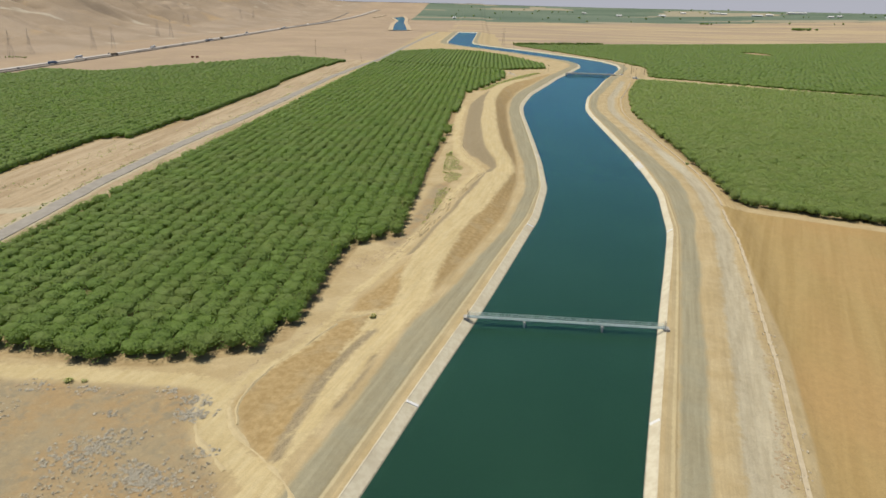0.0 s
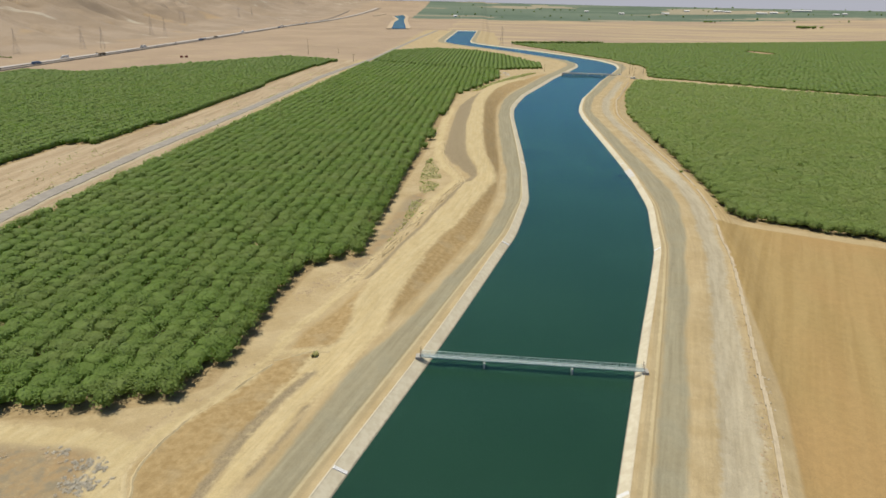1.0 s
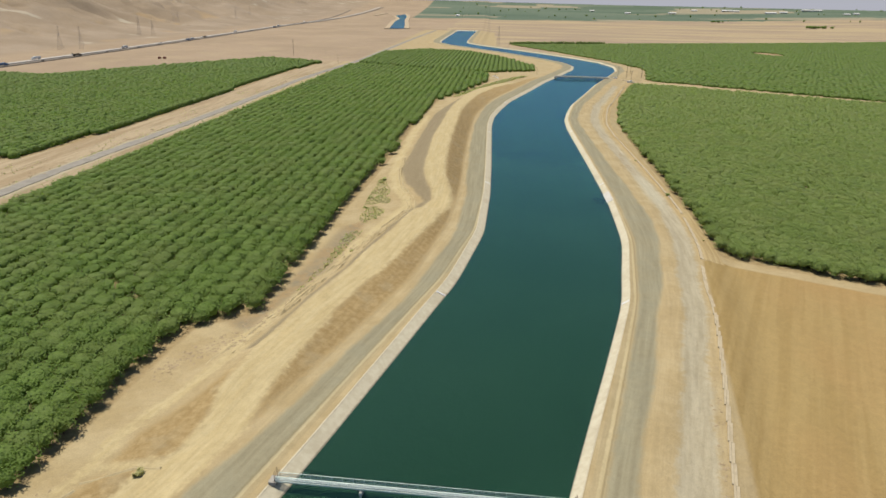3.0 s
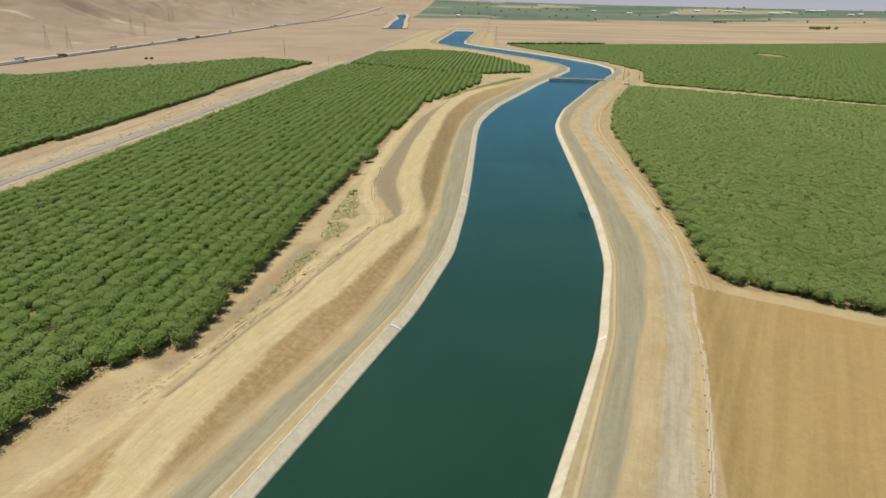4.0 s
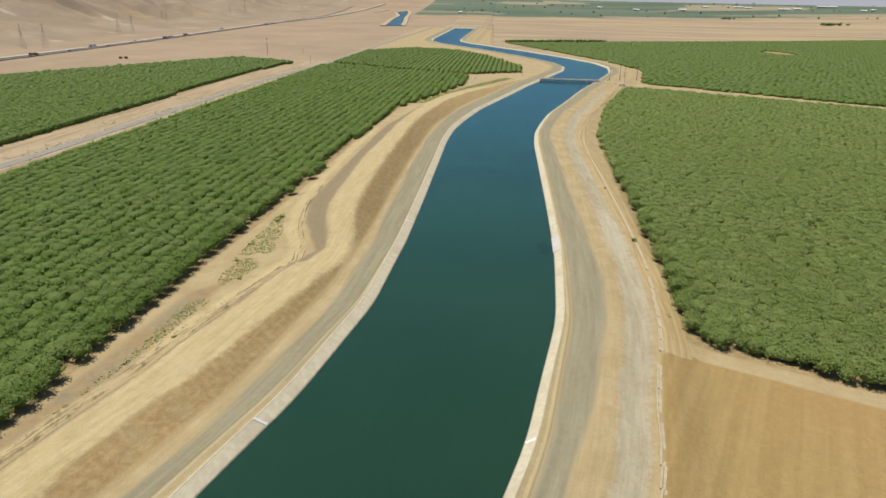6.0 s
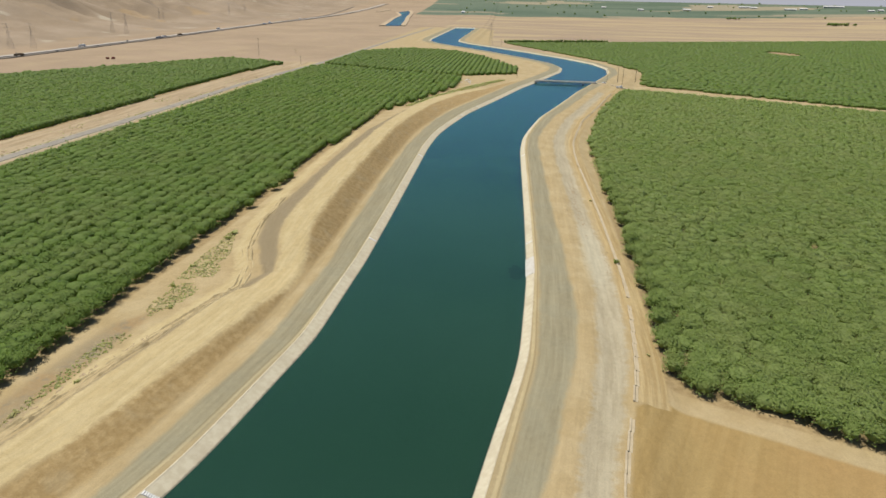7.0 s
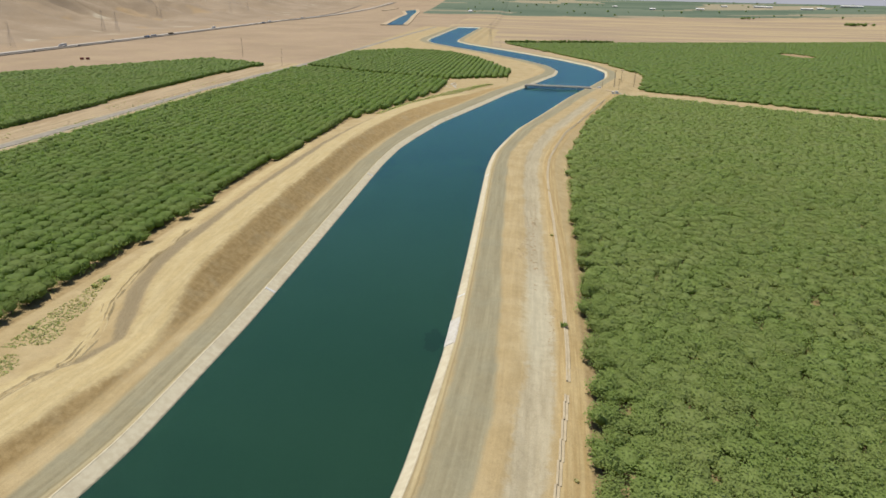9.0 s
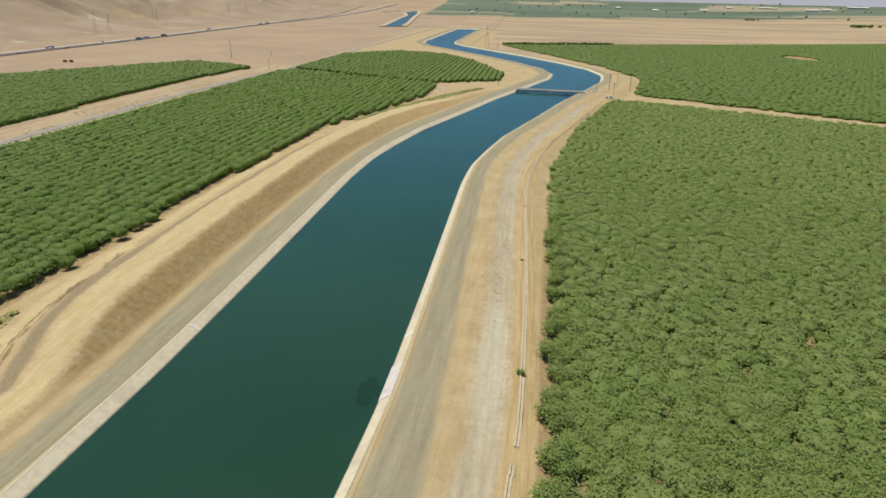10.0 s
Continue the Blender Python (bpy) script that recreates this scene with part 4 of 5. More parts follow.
def traffic():
    rng = np.random.default_rng(21)
    blue = plain("blue_paint", (0.0744, 0.124, 0.198), (0.0992, 0.155, 0.236), 1, 0.4)
    brown = plain("brown_paint", (0.0992, 0.0744, 0.0434), (0.124, 0.093, 0.0558), 1, 0.5)
    black = plain("dark_paint", (0.0186, 0.0186, 0.0217), (0.031, 0.031, 0.0341), 1, 0.3)
    whites = [truck(WHITE, "white box truck on the freeway"), truck(blue, "blue box truck on the freeway"), truck(brown, "brown loaded truck on the freeway")]
    cars = [car(black, "dark car on the freeway"), car(WHITE, "white car on the freeway")]
    # carriageway, row, kind: trucks 0 to 2, cars 3 and 4
    plan = ((0, 1030, 0), (0, 1275, 0), (0, 1890, 0), (0, 2310, 0), (0, 2650, 0), (0, 1420, 3), (0, 1120, 3), (0, 2050, 4),
            (1, 935, 1), (1, 1095, 2), (1, 1290, 3), (1, 1510, 1), (1, 1545, 0), (1, 1620, 2), (1, 1010, 3), (1, 860, 3), (1, 1180, 3),
            (1, 1370, 3), (1, 1720, 3), (1, 2200, 1), (1, 2260, 0), (1, 2480, 3), (1, 2750, 4), (1, 1960, 3), (0, 1580, 3), (0, 2450, 3))
    used = set()
    for lane, y, kind in plan:
        x = float(np.interp(y, (300, 1100, 1480, 1880, 2400, 2900), (-620, -618, -624, -640, -660, -652))) + 19 * lane
        x += float(rng.choice((-2.4, 2.2)))
        m = pose(x, y, ground_z(x, y) + 1.1, 0, 0, 0 if lane else 180)
        src = (whites + cars)[kind]
        if kind in used:
            copy_thing(src, m)
        else:
            used.add(kind)
            src.matrix_world = m
    van = car(plain("car_white", (0.465, 0.465, 0.459), (0.496, 0.496, 0.49), 1, 0.3), "white car parked beside the canal bridge", "parked cars")
    van.matrix_world = pose(207, 969, ground_z(207, 969) + 0.02, 0, 0, 70)


traffic()


# ---- poles and towers ----
def pole(x, y, tall, words, arms=1, twin=False):
    z = ground_z(x, y)
    thing = tagged(base("utility_pole", x, y, z), words, "utility pole", "utility poles")
    for dx in ((-1.8, 1.8) if twin else (0,)):
        part("post", rod(bmesh.new(), (dx, 0, -0.5), (dx, 0, tall), 0.30 if tall > 15 else 0.2, 0.18 if tall > 15 else 0.12, 8), WOOD, thing)
    for i in range(arms):
        h = tall - 0.8 - 1.6 * i
        wide = 6.5 if twin else 2.8
        arm = part("crossarm", box(bmesh.new(), 0, 0, h, wide, 0.22, 0.26), WOOD, thing)
        for k in (-0.45, 0, 0.45):
            part("insulator", rod(bmesh.new(), (k * wide, 0, h), (k * wide, 0, h + 0.45), 0.08), PALE_CAST, arm)
    return thing


def lattice_tower(x, y, tall=44.0, turn=0.0):
    thing = tagged(base("pylon", x, y, ground_z(x, y) - 0.3, turn), "dark steel lattice power pylon on bare ground", "pylon", "pylons")

    def half(z):
        return 4.2 - 3.4 * min(1, z / (tall * 0.7))

    for sx, sy in ((-1, -1), (-1, 1), (1, 1), (1, -1)):
        bm = bmesh.new()
        rod(bm, (sx * half(0), sy * half(0), 0), (sx * half(tall * 0.7), sy * half(tall * 0.7), tall * 0.7), 0.10)
        rod(bm, (sx * 0.8, sy * 0.8, tall * 0.7), (sx * 0.3, sy * 0.3, tall), 0.08)
        part("leg", bm, PYLON, thing)
    bm = bmesh.new()
    for i in range(7):
        z0, z1 = tall * 0.1 * i, tall * 0.1 * (i + 1)
        a, b = half(z0), half(z1)
        for s in (-1, 1):
            rod(bm, (-a, s * a, z0), (b, s * b, z1), 0.045, None, 4)
            rod(bm, (a, s * a, z0), (-b, s * b, z1), 0.045, None, 4)
            rod(bm, (s * a, -a, z0), (s * b, b, z1), 0.045, None, 4)
            rod(bm, (s * a, a, z0), (s * b, -b, z1), 0.045, None, 4)
    part("bracing", bm, PYLON, thing)
    for z, w in ((0.70, 8.5), (0.82, 7.0), (0.94, 5.5)):
        bm = bmesh.new()
        for s in (-1, 1):
            rod(bm, (0, 0, tall * z + 0.9), (s * w, 0, tall * z), 0.09, 0.05, 5)
            rod(bm, (0, 0, tall * z - 0.9), (s * w, 0, tall * z), 0.09, 0.05, 5)
        part("crossarm", bm, PYLON, thing)


pole(-290, 1216, 26, "tall dark timber power pole on the dry plain", 2)
for x, y, tall in ((211, 976, 15), (226, 994, 18), (228, 972, 12), (252, 1022, 17), (108, 1012, 10), (-187, 1095, 12), (-245, 1259, 8), (240, 1040, 14), (84, 1560, 14)):
    pole(x, y, tall, "dark timber utility pole by a farm road")
for x, y in ((-741, 1048), (-738, 1092), (-700, 1215), (-668, 1225), (-783, 1650), (-745, 1640), (-905, 2124), (-930, 2150), (-905, 2610), (-915, 2790), (62, 1600)):
    lattice_tower(x, y, 40.0 if y < 1500 else 44.0, 12.0)


# ---- plants and clutter ----
def shrub_mesh(name, rng, leaves, leaf, rx, ry, tall, material):
    v, f = crown(rng, leaves, leaf, rx, ry, tall, 0.0, 3, 6)
    return mesh_from(name, v, f, material)


def shrub(x, y, me, words, k=1.0, turn=0.0, name="bush"):
    ob = new(name, me)
    ob.matrix_world = pose(x, y, ground_z(x, y) - 0.05, 0, 0, turn) @ Matrix.Scale(k, 4)
    return tagged(ob, words, "bush", "scattered bushes")


def plants():
    rng = np.random.default_rng(5)
    green = [shrub_mesh("bush", rng, 120, 0.28, 1.2, 1.1, 1.6, LEAF) for _ in range(3)]
    weed = [shrub_mesh("bush", rng, 90, 0.22, 1.0, 1.0, 0.9, SHRUB) for _ in range(3)]
    for x, y, k in ((137.2, 419, 1.0),):
        shrub(x, y, green[int(rng.integers(0, 3))], "small dark green bush on bare dirt", k, float(rng.uniform(0, 360)))
    for x, y, k in ((-103.9, 142.6, 1.2), (-100, 143.3, 0.8), (-14.6, 429, 1.5), (-15.5, 424, 1.2), (-9, 362, 1.0), (-16, 378, 0.9), (-11, 318, 0.8), (-18, 304, 0.9), (136, 352, 0.6), (137, 500, 0.8), (-17, 395, 1.1), (-30.2, 187, 1.3)):
        shrub(x, y, weed[int(rng.integers(0, 3))], "low green weed clump on bare dirt", k, float(rng.uniform(0, 360)))

    def spread(name, places, kinds, material, words, lo, hi):
        vs, fs, at = [], [], 0
        for x, y in places:
            v, f = kinds[int(rng.integers(0, len(kinds)))]
            k, a = rng.uniform(lo, hi), rng.uniform(0, 6.28)
            w = np.stack([v[:, 0] * math.cos(a) - v[:, 1] * math.sin(a), v[:, 0] * math.sin(a) + v[:, 1] * math.cos(a), v[:, 2]], 1) * k
            vs.append(w + (x, y, ground_z(x, y) - 0.05))
            fs.append(f + at)
            at += len(v)
        ob = new(name, mesh_from(name, np.concatenate(vs), np.concatenate(fs), material))
        tagged(ob, words, "brush", kind="stuff")

    def scattered(n, corners, bias):
        p = np.array(corners)
        out = []
        while len(out) < n:
            x, y = rng.uniform(p[:, 0].min(), p[:, 0].max()), rng.uniform(p[:, 1].min(), p[:, 1].max())
            if inside(np.array([x]), np.array([y]), corners)[0] > 0.5 and fbm(np.array([x * 0.06]), np.array([y * 0.06]), 3)[0] > bias:
                out.append((x, y))
        return out

    small = [crown(rng, 26, 0.2, 0.8, 0.75, 0.42, 0.0, 2, 5) for _ in range(4)]
    clumps = [(cx + rng.normal(0, wide), cy + rng.normal(0, wide * 0.6)) for cx, cy, wide, n in ((-66, 131, 2.2, 200), (-67.5, 137, 1.8, 150), (-65.5, 108, 3.2, 300), (-70, 111, 3.0, 200), (-84, 116, 4.0, 220), (-80, 120, 3.5, 160),
              (-112, 141, 3.0, 70), (-87, 112, 4.0, 110), (-97, 139.5, 1.8, 40), (-86, 130, 1.6, 30), (-57, 118, 1.4, 40), (-76, 141, 1.6, 40)) for _ in range(n)]
    brushy = [crown(rng, 64, 0.20, 0.85, 0.8, 0.30, 0.0, 2, 5) for _ in range(4)]
    tiny = [crown(rng, 16, 0.26, 0.8, 0.75, 0.36, 0.0, 2, 5) for _ in range(4)]
    spread("dry_brush", scattered(2000, [(-190, 92), (-180, 141), (-74, 139), (-67, 126), (-52, 112), (-46, 92)], 0.45), tiny, DRY, "grey-brown dry brush scattered over bare ground", 0.16, 0.55)
    spread("grey_brush", clumps[::2], brushy, GREY_BRUSH, "grey-green dry brush in clumps on bare ground", 0.25, 0.75)
    spread("weeds", scattered(1700, [(-18.3, 433), (-14.5, 431), (-9, 414), (-5.5, 392), (-6, 369), (-12.5, 354), (-16.5, 360), (-18.5, 384)], 0.27), small, SHRUB, "low green weeds on a dirt bank", 0.14, 0.5)
    spread("weed_line", scattered(420, [(-23, 280), (-20, 305), (-18.5, 345), (-11, 345), (-13, 328), (-16.5, 303), (-21, 280)], 0.36), small, SHRUB, "straggling weeds beside a dirt track", 0.16, 0.6)
    spread("verge_weeds", scattered(900, [(6, 768), (20, 828), (40, 880), (58, 930), (84, 985), (94, 985), (70, 925), (53, 878), (31, 826), (14, 768)], 0.25), small, SHRUB, "low weeds beside the canal bank", 0.8, 1.8)
    spread("bank_tufts", scattered(120, [(66, 108), (80, 145), (98, 215), (104, 215), (86, 145), (73, 108)], 0.5), small, DRY, "dry tufts on a dirt bank", 0.15, 0.45)
    verge = [(float(np.interp(y, (260, 330, 430, 520, 640, 880, 1080), (-203, -207, -207, -202, -198, -195, -180)) + rng.normal(0, 0.8)), float(y)) for y in rng.normal(rng.choice((285, 330, 372, 470, 560, 690, 800, 930), 420), 22)]
    patch = [(float(cx + rng.normal(0, 5)), float(cy + rng.normal(0, 16))) for cx, cy in ((-238, 405), (-226, 425), (-222, 372), (-236, 330), (-216, 520), (-214, 640), (-210, 760), (-206, 905)) for _ in range(45)]
    spread("roadside_brush", verge + patch, small, SHRUB, "olive brush along the farm road", 0.2, 0.8)
    # a windbreak on the north block's far edge
    tall = [crown(rng, 14, 1.2, 3.4, 3.4, 8.0, 0.0, 3, 6) for _ in range(3)]
    spread("windbreak", [(92 + 234 * k / 62 + float(rng.normal(0, 0.6)), 1694 + 110 * k / 62) for k in range(63)], tall, LEAF, "dark green windbreak trees along an orchard edge", 0.8, 1.1)
    spread("far_scrub", [(-742 + 46 * rng.random(), 1016 + 8 * rng.random()) for _ in range(16)], tall, LEAF, "low dark scrub along the foot of the hills", 0.2, 0.4)
    # far groves
    big = [crown(rng, 60, 2.2, 8, 7, 11, 0, 4, 7) for _ in range(3)]
    spread("far_grove", [(float(1418 + 115 * rng.random()), float(3150 + 40 * rng.random())) for _ in range(26)], big, LEAF, "distant grove of dark green trees", 0.6, 1.0)
    spread("far_trees", [(float(1105 + 70 * rng.random()), float(3510 + 30 * rng.random())) for _ in range(9)]
           + [(float(rng.uniform(-200, 2600)), float(rng.uniform(3500, 4500))) for _ in range(70)], big, LEAF, "scattered distant dark green trees", 0.4, 0.9)


plants()


# ---- far water and buildings ----
def far_reach():
    """The canal's next reach, far ahead, with a bank on each side."""
    west = [(-290, 2290), (-324, 2600), (-362, 2950), (-372, 3200), (-425, 3440)]
    east = [(-230, 2325), (-266, 2640), (-318, 3050), (-350, 3420), (-385, 3600)]
    v = [(x, y, ground_z(x, y) + 1.2) for pair in zip(west, east) for x, y in pair]
    f = [(2 * i, 2 * i + 1, 2 * i + 3, 2 * i + 2) for i in range(4)]
    tagged(new("far_water", mesh_from("far_water", v, f, WATER)), "blue water of the canal's far reach", "water", kind="structure")
    for side in (west, east, [(-520, 3444), (-490, 3640)]):
        ribbon("canal_bank", side, 16.0, 2.2, plain("bank_earth", (0.285, 0.223, 0.143), (0.335, 0.267, 0.18), 0.05, 0.95), "pale earth bank of the canal's far reach", 40.0)


def buildings():
    rng = np.random.default_rng(8)
    for x, y, long in ((1900, 4243, 110), (1429, 4266, 60), (1470, 4240, 36), (1623, 4117, 60), (1700, 4140, 40), (1075, 4109, 40), (1983, 4001, 30),
                       (2040, 4020, 24), (-120, 3560, 16), (820, 4080, 30), (1250, 4300, 30), (2250, 3900, 44), (640, 4220, 24)):
        thing = tagged(base("farm_building", x, y, ground_z(x, y), float(rng.uniform(-6, 6))), "long low white farm building far across the plain", "building", "far buildings")
        h = float(rng.uniform(4, 6))
        part("wall", box(bmesh.new(), 0, 0, h / 2, long, 18, h), WHITE, thing)
        bm = bmesh.new()
        q = [bm.verts.new(p) for p in ((-long / 2 - 1, -13, h), (long / 2 + 1, -13, h), (long / 2 + 1, 0, h + 3.5), (-long / 2 - 1, 0, h + 3.5), (long / 2 + 1, 13, h), (-long / 2 - 1, 13, h))]
        bm.faces.new((q[0], q[1], q[2], q[3]))
        bm.faces.new((q[3], q[2], q[4], q[5]))
        bm.faces.new((q[0], q[3], q[5]))
        bm.faces.new((q[1], q[4], q[2]))
        part("roof", bm, WHITE, thing)


def canal_side_gear():
    for x, y, k in ((218, 942, 1.0), (222.5, 946.5, 1.3)):
        thing = tagged(base("pump_box", x, y, ground_z(x, y)), "white pump cabinet beside the canal road", "pump box", "pump boxes")
        part("cabinet", box(bmesh.new(), 0, 0, 1.1 * k, 2.4 * k, 1.6 * k, 2.2 * k, None, 0.08), WHITE, thing)
        part("pipe", rod(bmesh.new(), (1.0, 0, 0.5), (4.5, 0.4, 0.3), 0.3, None, 10), STEEL, thing)
    rng = np.random.default_rng(14)
    for i in range(14):
        x, y = 50 + rng.normal(0, 5), 968 + rng.normal(0, 12)
        bm = bmesh.new()
        bmesh.ops.create_icosphere(bm, subdivisions=1, radius=1.0)
        for v in bm.verts:
            v.co = Vector((v.co.x * 1.6, v.co.y * 1.1, max(v.co.z, -0.3) * 0.8)) * float(rng.uniform(0.7, 1.2))
        ob = part("rubble_block", bm, PALE_CAST)
        ob.matrix_world = pose(x, y, ground_z(x, y), 0, 0, float(rng.uniform(0, 360)))
        tagged(ob, "pale broken concrete block on bare dirt", "rubble", "rubble heap")
    for x, y in ((-467.6, 1098), (-461, 1101)):
        thing = tagged(base("stock_tank", x, y, ground_z(x, y)), "rust-red stock tank on the dry plain", "tank", "stock tanks")
        bm = rod(bmesh.new(), (0, 0, 0), (0, 0, 2.6), 2.4, None, 16)
        part("drum", bm, plain("rust_red", (0.124, 0.031, 0.0186), (0.174, 0.0496, 0.031), 1, 0.7), thing)
        part("lid", rod(bmesh.new(), (0, 0, 2.6), (0, 0, 3.1), 2.5, 0.3, 16), plain("rust_lid", (0.0992, 0.031, 0.0248), (0.136, 0.0434, 0.031), 1, 0.7), thing)


def clods():
    """Broken earth along eroded edges."""
    rng = np.random.default_rng(33)
    forms = []
    for _ in range(4):
        bm = bmesh.new()
        bmesh.ops.create_icosphere(bm, subdivisions=1, radius=1.0)
        v = np.array([p.co for p in bm.verts]) * (1.3, 0.9, 0.32) * rng.uniform(0.7, 1.25, (len(bm.verts), 1))
        forms.append((v, np.array([[q.index for q in f.verts] for f in bm.faces])))
        bm.free()
    earth = plain("clod_earth", (0.215, 0.16, 0.095), (0.28, 0.215, 0.13), 0.8, 0.95)
    lines = (("west_clods", [(-31, 236), (-24, 262), (-19, 292), (-11, 326), (-2, 352)], 1.0, 150, 0.45), ("scarp_clods", [(-44, 226), (-38, 236), (-28, 246)], 3.0, 55, 0.5),
             ("gully_clods", [(-46, 225), (-40, 238), (-31, 250), (-26, 262)], 4.0, 170, 0.4), ("ditch_clods", [(70, 108), (78, 140), (88, 172), (99, 216), (107, 245)], 1.6, 130, 0.38), ("road_clods", [(-208, 300), (-209, 430), (-203, 560), (-199, 800), (-190, 1050)], 6.0, 300, 0.9),
             ("bank_clods", [(129, 440), (129.5, 500), (131, 540)], 1.5, 70, 0.5), ("track_clods", [(-62, 150), (-53, 165), (-44, 186)], 1.2, 50, 0.3),
             ("scuff_clods", [(124, 470), (126.5, 495), (127, 520)], 2.4, 90, 0.34), ("verge_clods", [(133, 400), (134.5, 440), (134, 480)], 1.8, 80, 0.3), ("bank_clods", [(69, 115), (72.5, 126), (78, 142)], 2.2, 90, 0.4),
             ("scrub_clods", [(-170, 139), (-110, 140), (-72, 139)], 2.2, 130, 0.45))
    for name, line, wide, n, size in lines:
        vs, fs, at = [], [], 0
        for _ in range(n):
            k = rng.uniform(0, len(line) - 1)
            i = int(k)
            x = line[i][0] + (line[i + 1][0] - line[i][0]) * (k - i) + rng.normal(0, wide * 0.5)
            y = line[i][1] + (line[i + 1][1] - line[i][1]) * (k - i) + rng.normal(0, wide * 0.5)
            v, f = forms[int(rng.integers(0, 4))]
            a, q = rng.uniform(0, 6.28), size * rng.uniform(0.3, 1.2)
            w = np.stack([v[:, 0] * math.cos(a) - v[:, 1] * math.sin(a), v[:, 0] * math.sin(a) + v[:, 1] * math.cos(a), v[:, 2]], 1) * q
            vs.append(w + (x, y, ground_z(x, y)))
            fs.append(f + at)
            at += len(v)
        tagged(new(name, mesh_from(name, np.concatenate(vs), np.concatenate(fs), earth)), "broken clods of brown earth along an eroded edge", "clods", kind="stuff")


def berms():
    """Low ridges of loose earth pushed up beside tracks and along eroded edges."""
    rng = np.random.default_rng(71)
    earth = plain("loose_earth", (0.30, 0.24, 0.13), (0.345, 0.28, 0.158), 0.6, 0.95)
    bend = [(-32, 88), (-38, 103), (-48.5, 115), (-57.7, 124), (-61.7, 132.5), (-62.5, 141)]
    lane = [(-24, 258), (-20.2, 270), (-13.4, 301), (-4.5, 339), (3.5, 366), (6.0, 380), (3.0, 396), (-3.6, 412), (-9.0, 442), (-11, 478)]
    for name, line, shift, wide, tall in (("scarp", [(-54, 128), (-56.5, 135), (-56, 144), (-54.4, 152.5), (-47.2, 167), (-41, 182)], 0.0, 0.55, 0.30), ("earth_berm", bend, 3.8, 1.1, 0.24),
                                          ("earth_berm", bend[2:], -3.8, 1.1, 0.24), ("earth_berm", lane, 1.9, 0.6, 0.60), ("earth_berm", lane, 0.2, 0.45, 0.38), ("earth_berm", lane[:8], -1.5, 0.55, 0.5),
                                          ("scarp", [(-33, 230), (-27, 247), (-23, 262), (-19, 280)], -1.0, 0.6, 0.4), ("scarp", [(-29, 236), (-21, 262), (-17, 282), (-11.5, 304)], 0.8, 0.45, 0.3),
                                          ("scarp", [(-41, 183), (-32, 188.5), (-26, 189)], 0.0, 0.5, 0.25)):
        p = np.array(line, float)
        run = np.concatenate([[0], np.cumsum(np.hypot(*np.diff(p, axis=0).T))])
        t = np.arange(0, run[-1], 0.8)
        x, y = np.interp(t, run, p[:, 0]), np.interp(t, run, p[:, 1])
        for _ in range(4):
            x[1:-1], y[1:-1] = (x[:-2] + 2 * x[1:-1] + x[2:]) / 4, (y[:-2] + 2 * y[1:-1] + y[2:]) / 4
        dx, dy = np.gradient(x), np.gradient(y)
        k = np.hypot(dx, dy)
        nx, ny = dy / k, -dx / k
        off = shift + (fbm(t * 0.12, t * 0 + shift * 3, 3) - 0.5) * 1.6
        size = np.clip((fbm(t * 0.2 + 9, t * 0 + shift, 3) - 0.30) * 3.2, 0.05, 1.2)
        rows = []
        for a, z in ((-1.0, -0.08), (-0.35, 0.8), (0.1, 1.0), (1.0, -0.08)):
            px, py = x + nx * (off + a * wide * (0.5 + 0.5 * size)), y + ny * (off + a * wide * (0.5 + 0.5 * size))
            up = np.where(z > 0, z * tall * size * rng.uniform(0.7, 1.2, len(t)), z)
            rows.append(np.stack([px, py, height(px, py) + up], 1))
        v = np.stack(rows, 1).reshape(-1, 3)
        n = len(t)
        f = [(4 * i + j, 4 * i + j + 1, 4 * i + j + 5, 4 * i + j + 4) for i in range(n - 1) for j in range(3)]
        tagged(new(name, mesh_from(name, v, [q[::-1] for q in f], earth)), "low ridge of pale loose earth beside a dirt track", "earth ridge", kind="structure")


berms()


def water_patch():
    """A darker patch laid on the water by the repaired lining."""
    rng = np.random.default_rng(2)
    n = 26
    rim = [(99.6 + math.cos(i * 6.283 / n) * 3.4 * rng.uniform(0.6, 1.1), 405 + math.sin(i * 6.283 / n) * 7.5 * rng.uniform(0.6, 1.1), WATER_Z + 0.02) for i in range(n)]
    bm = bmesh.new()
    vs = [bm.verts.new(p) for p in rim]
    mid = bm.verts.new((99.6, 405, WATER_Z + 0.05))
    for i in range(n):
        bm.faces.new((vs[i], vs[(i + 1) % n], mid))
    ob = part("water_patch", bm, water_material("darker_water", 0.72))
    tagged(ob, "dark patch on the canal water beside the repaired lining", "water weed")


def backdrop():
    """Hazy distance painted as a glowing ring round the plain, beyond everything else."""
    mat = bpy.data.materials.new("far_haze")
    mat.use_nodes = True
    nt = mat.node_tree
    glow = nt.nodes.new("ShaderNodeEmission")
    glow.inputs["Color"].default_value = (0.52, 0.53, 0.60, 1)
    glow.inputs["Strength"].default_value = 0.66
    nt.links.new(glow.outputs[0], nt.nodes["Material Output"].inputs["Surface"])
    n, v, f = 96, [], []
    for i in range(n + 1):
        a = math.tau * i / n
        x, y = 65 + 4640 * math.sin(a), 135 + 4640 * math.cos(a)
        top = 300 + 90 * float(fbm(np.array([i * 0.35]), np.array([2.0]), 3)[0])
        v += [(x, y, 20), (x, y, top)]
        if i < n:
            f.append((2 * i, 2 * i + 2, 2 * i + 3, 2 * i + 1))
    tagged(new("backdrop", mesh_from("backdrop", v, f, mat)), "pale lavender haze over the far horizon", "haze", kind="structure")


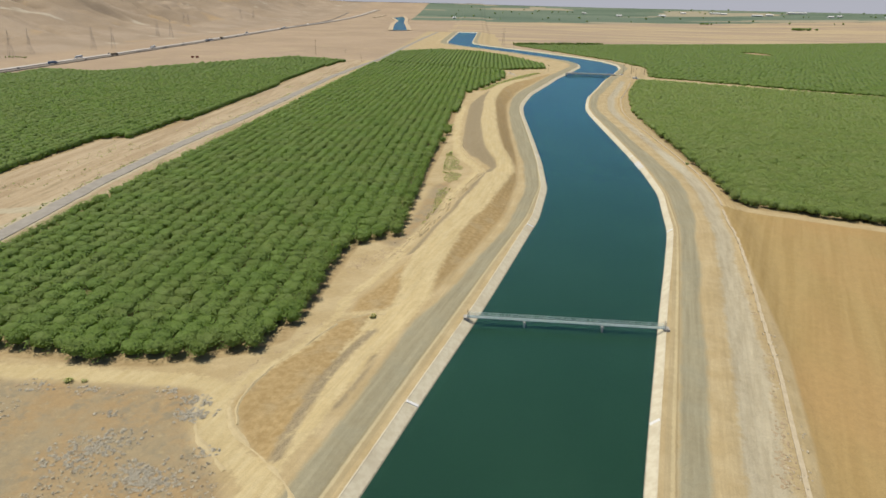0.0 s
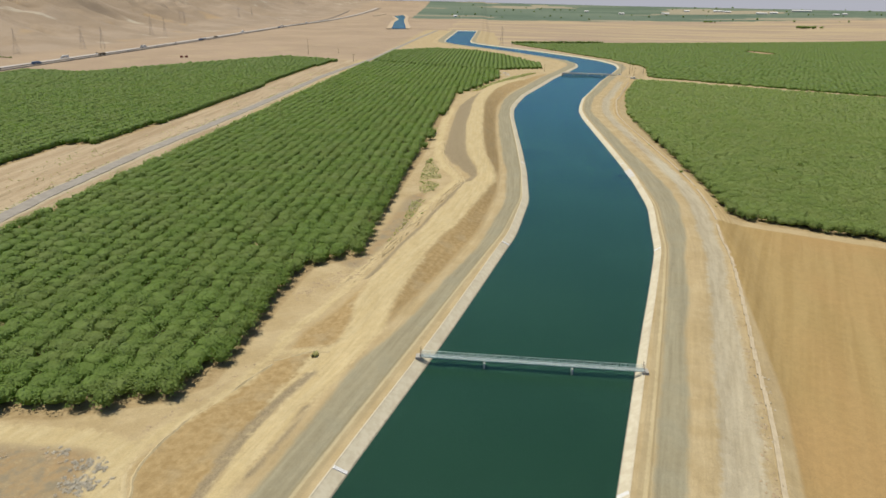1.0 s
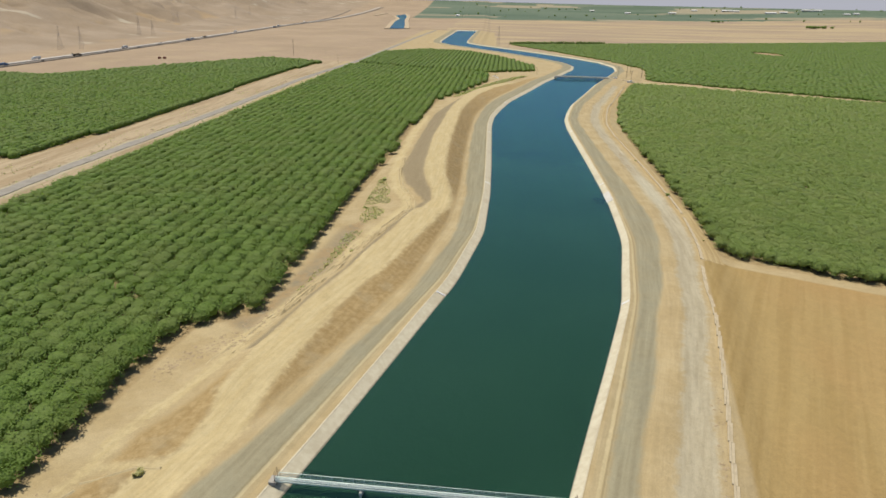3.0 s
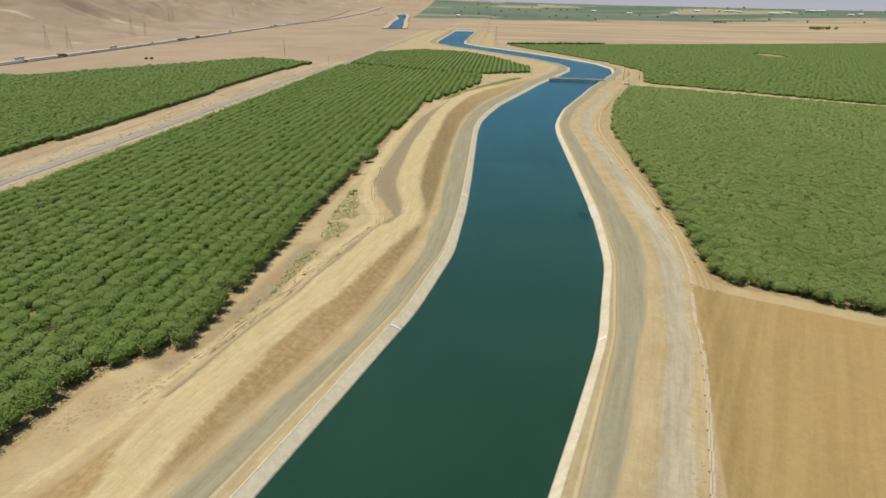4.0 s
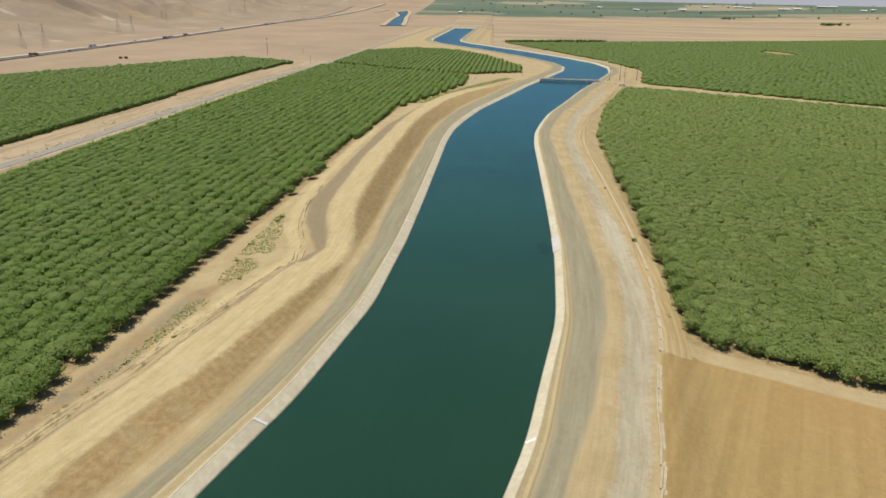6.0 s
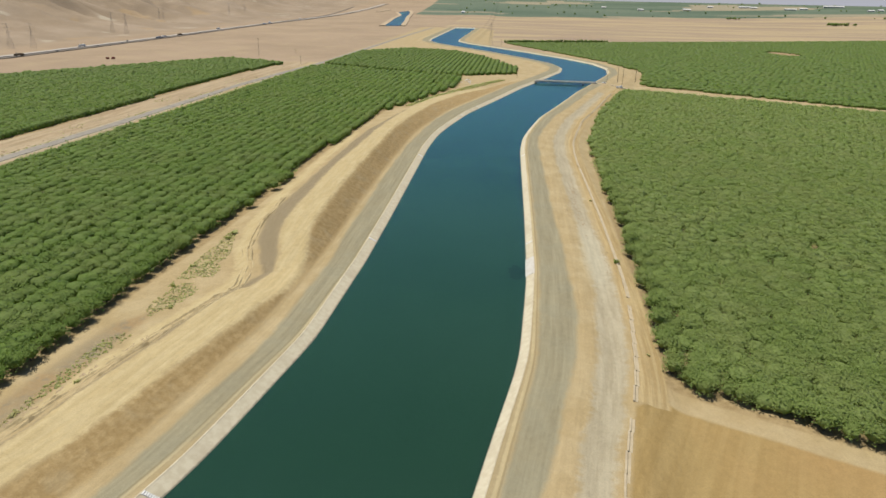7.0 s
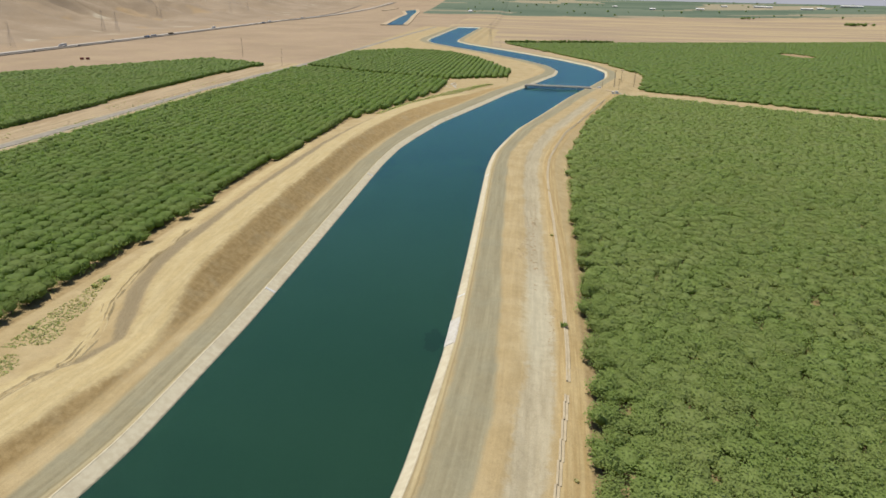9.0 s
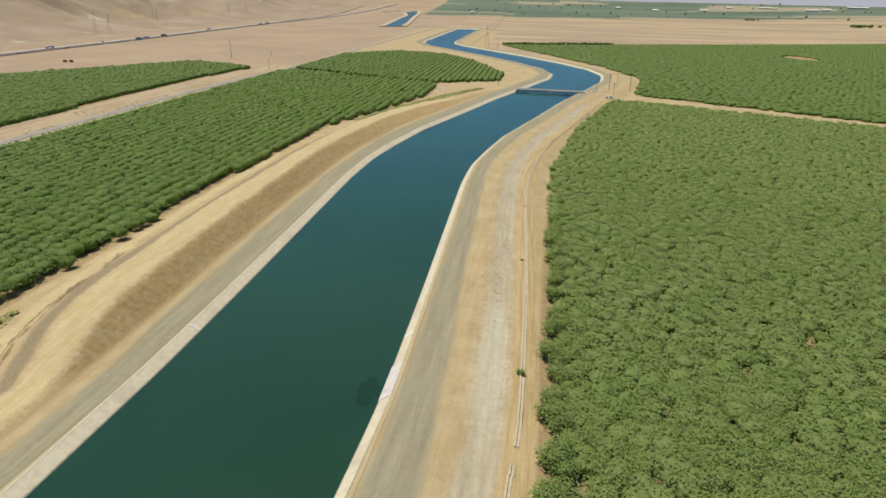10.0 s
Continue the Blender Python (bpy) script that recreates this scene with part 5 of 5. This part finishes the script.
far_reach()
buildings()
canal_side_gear()
clods()
water_patch()
backdrop()
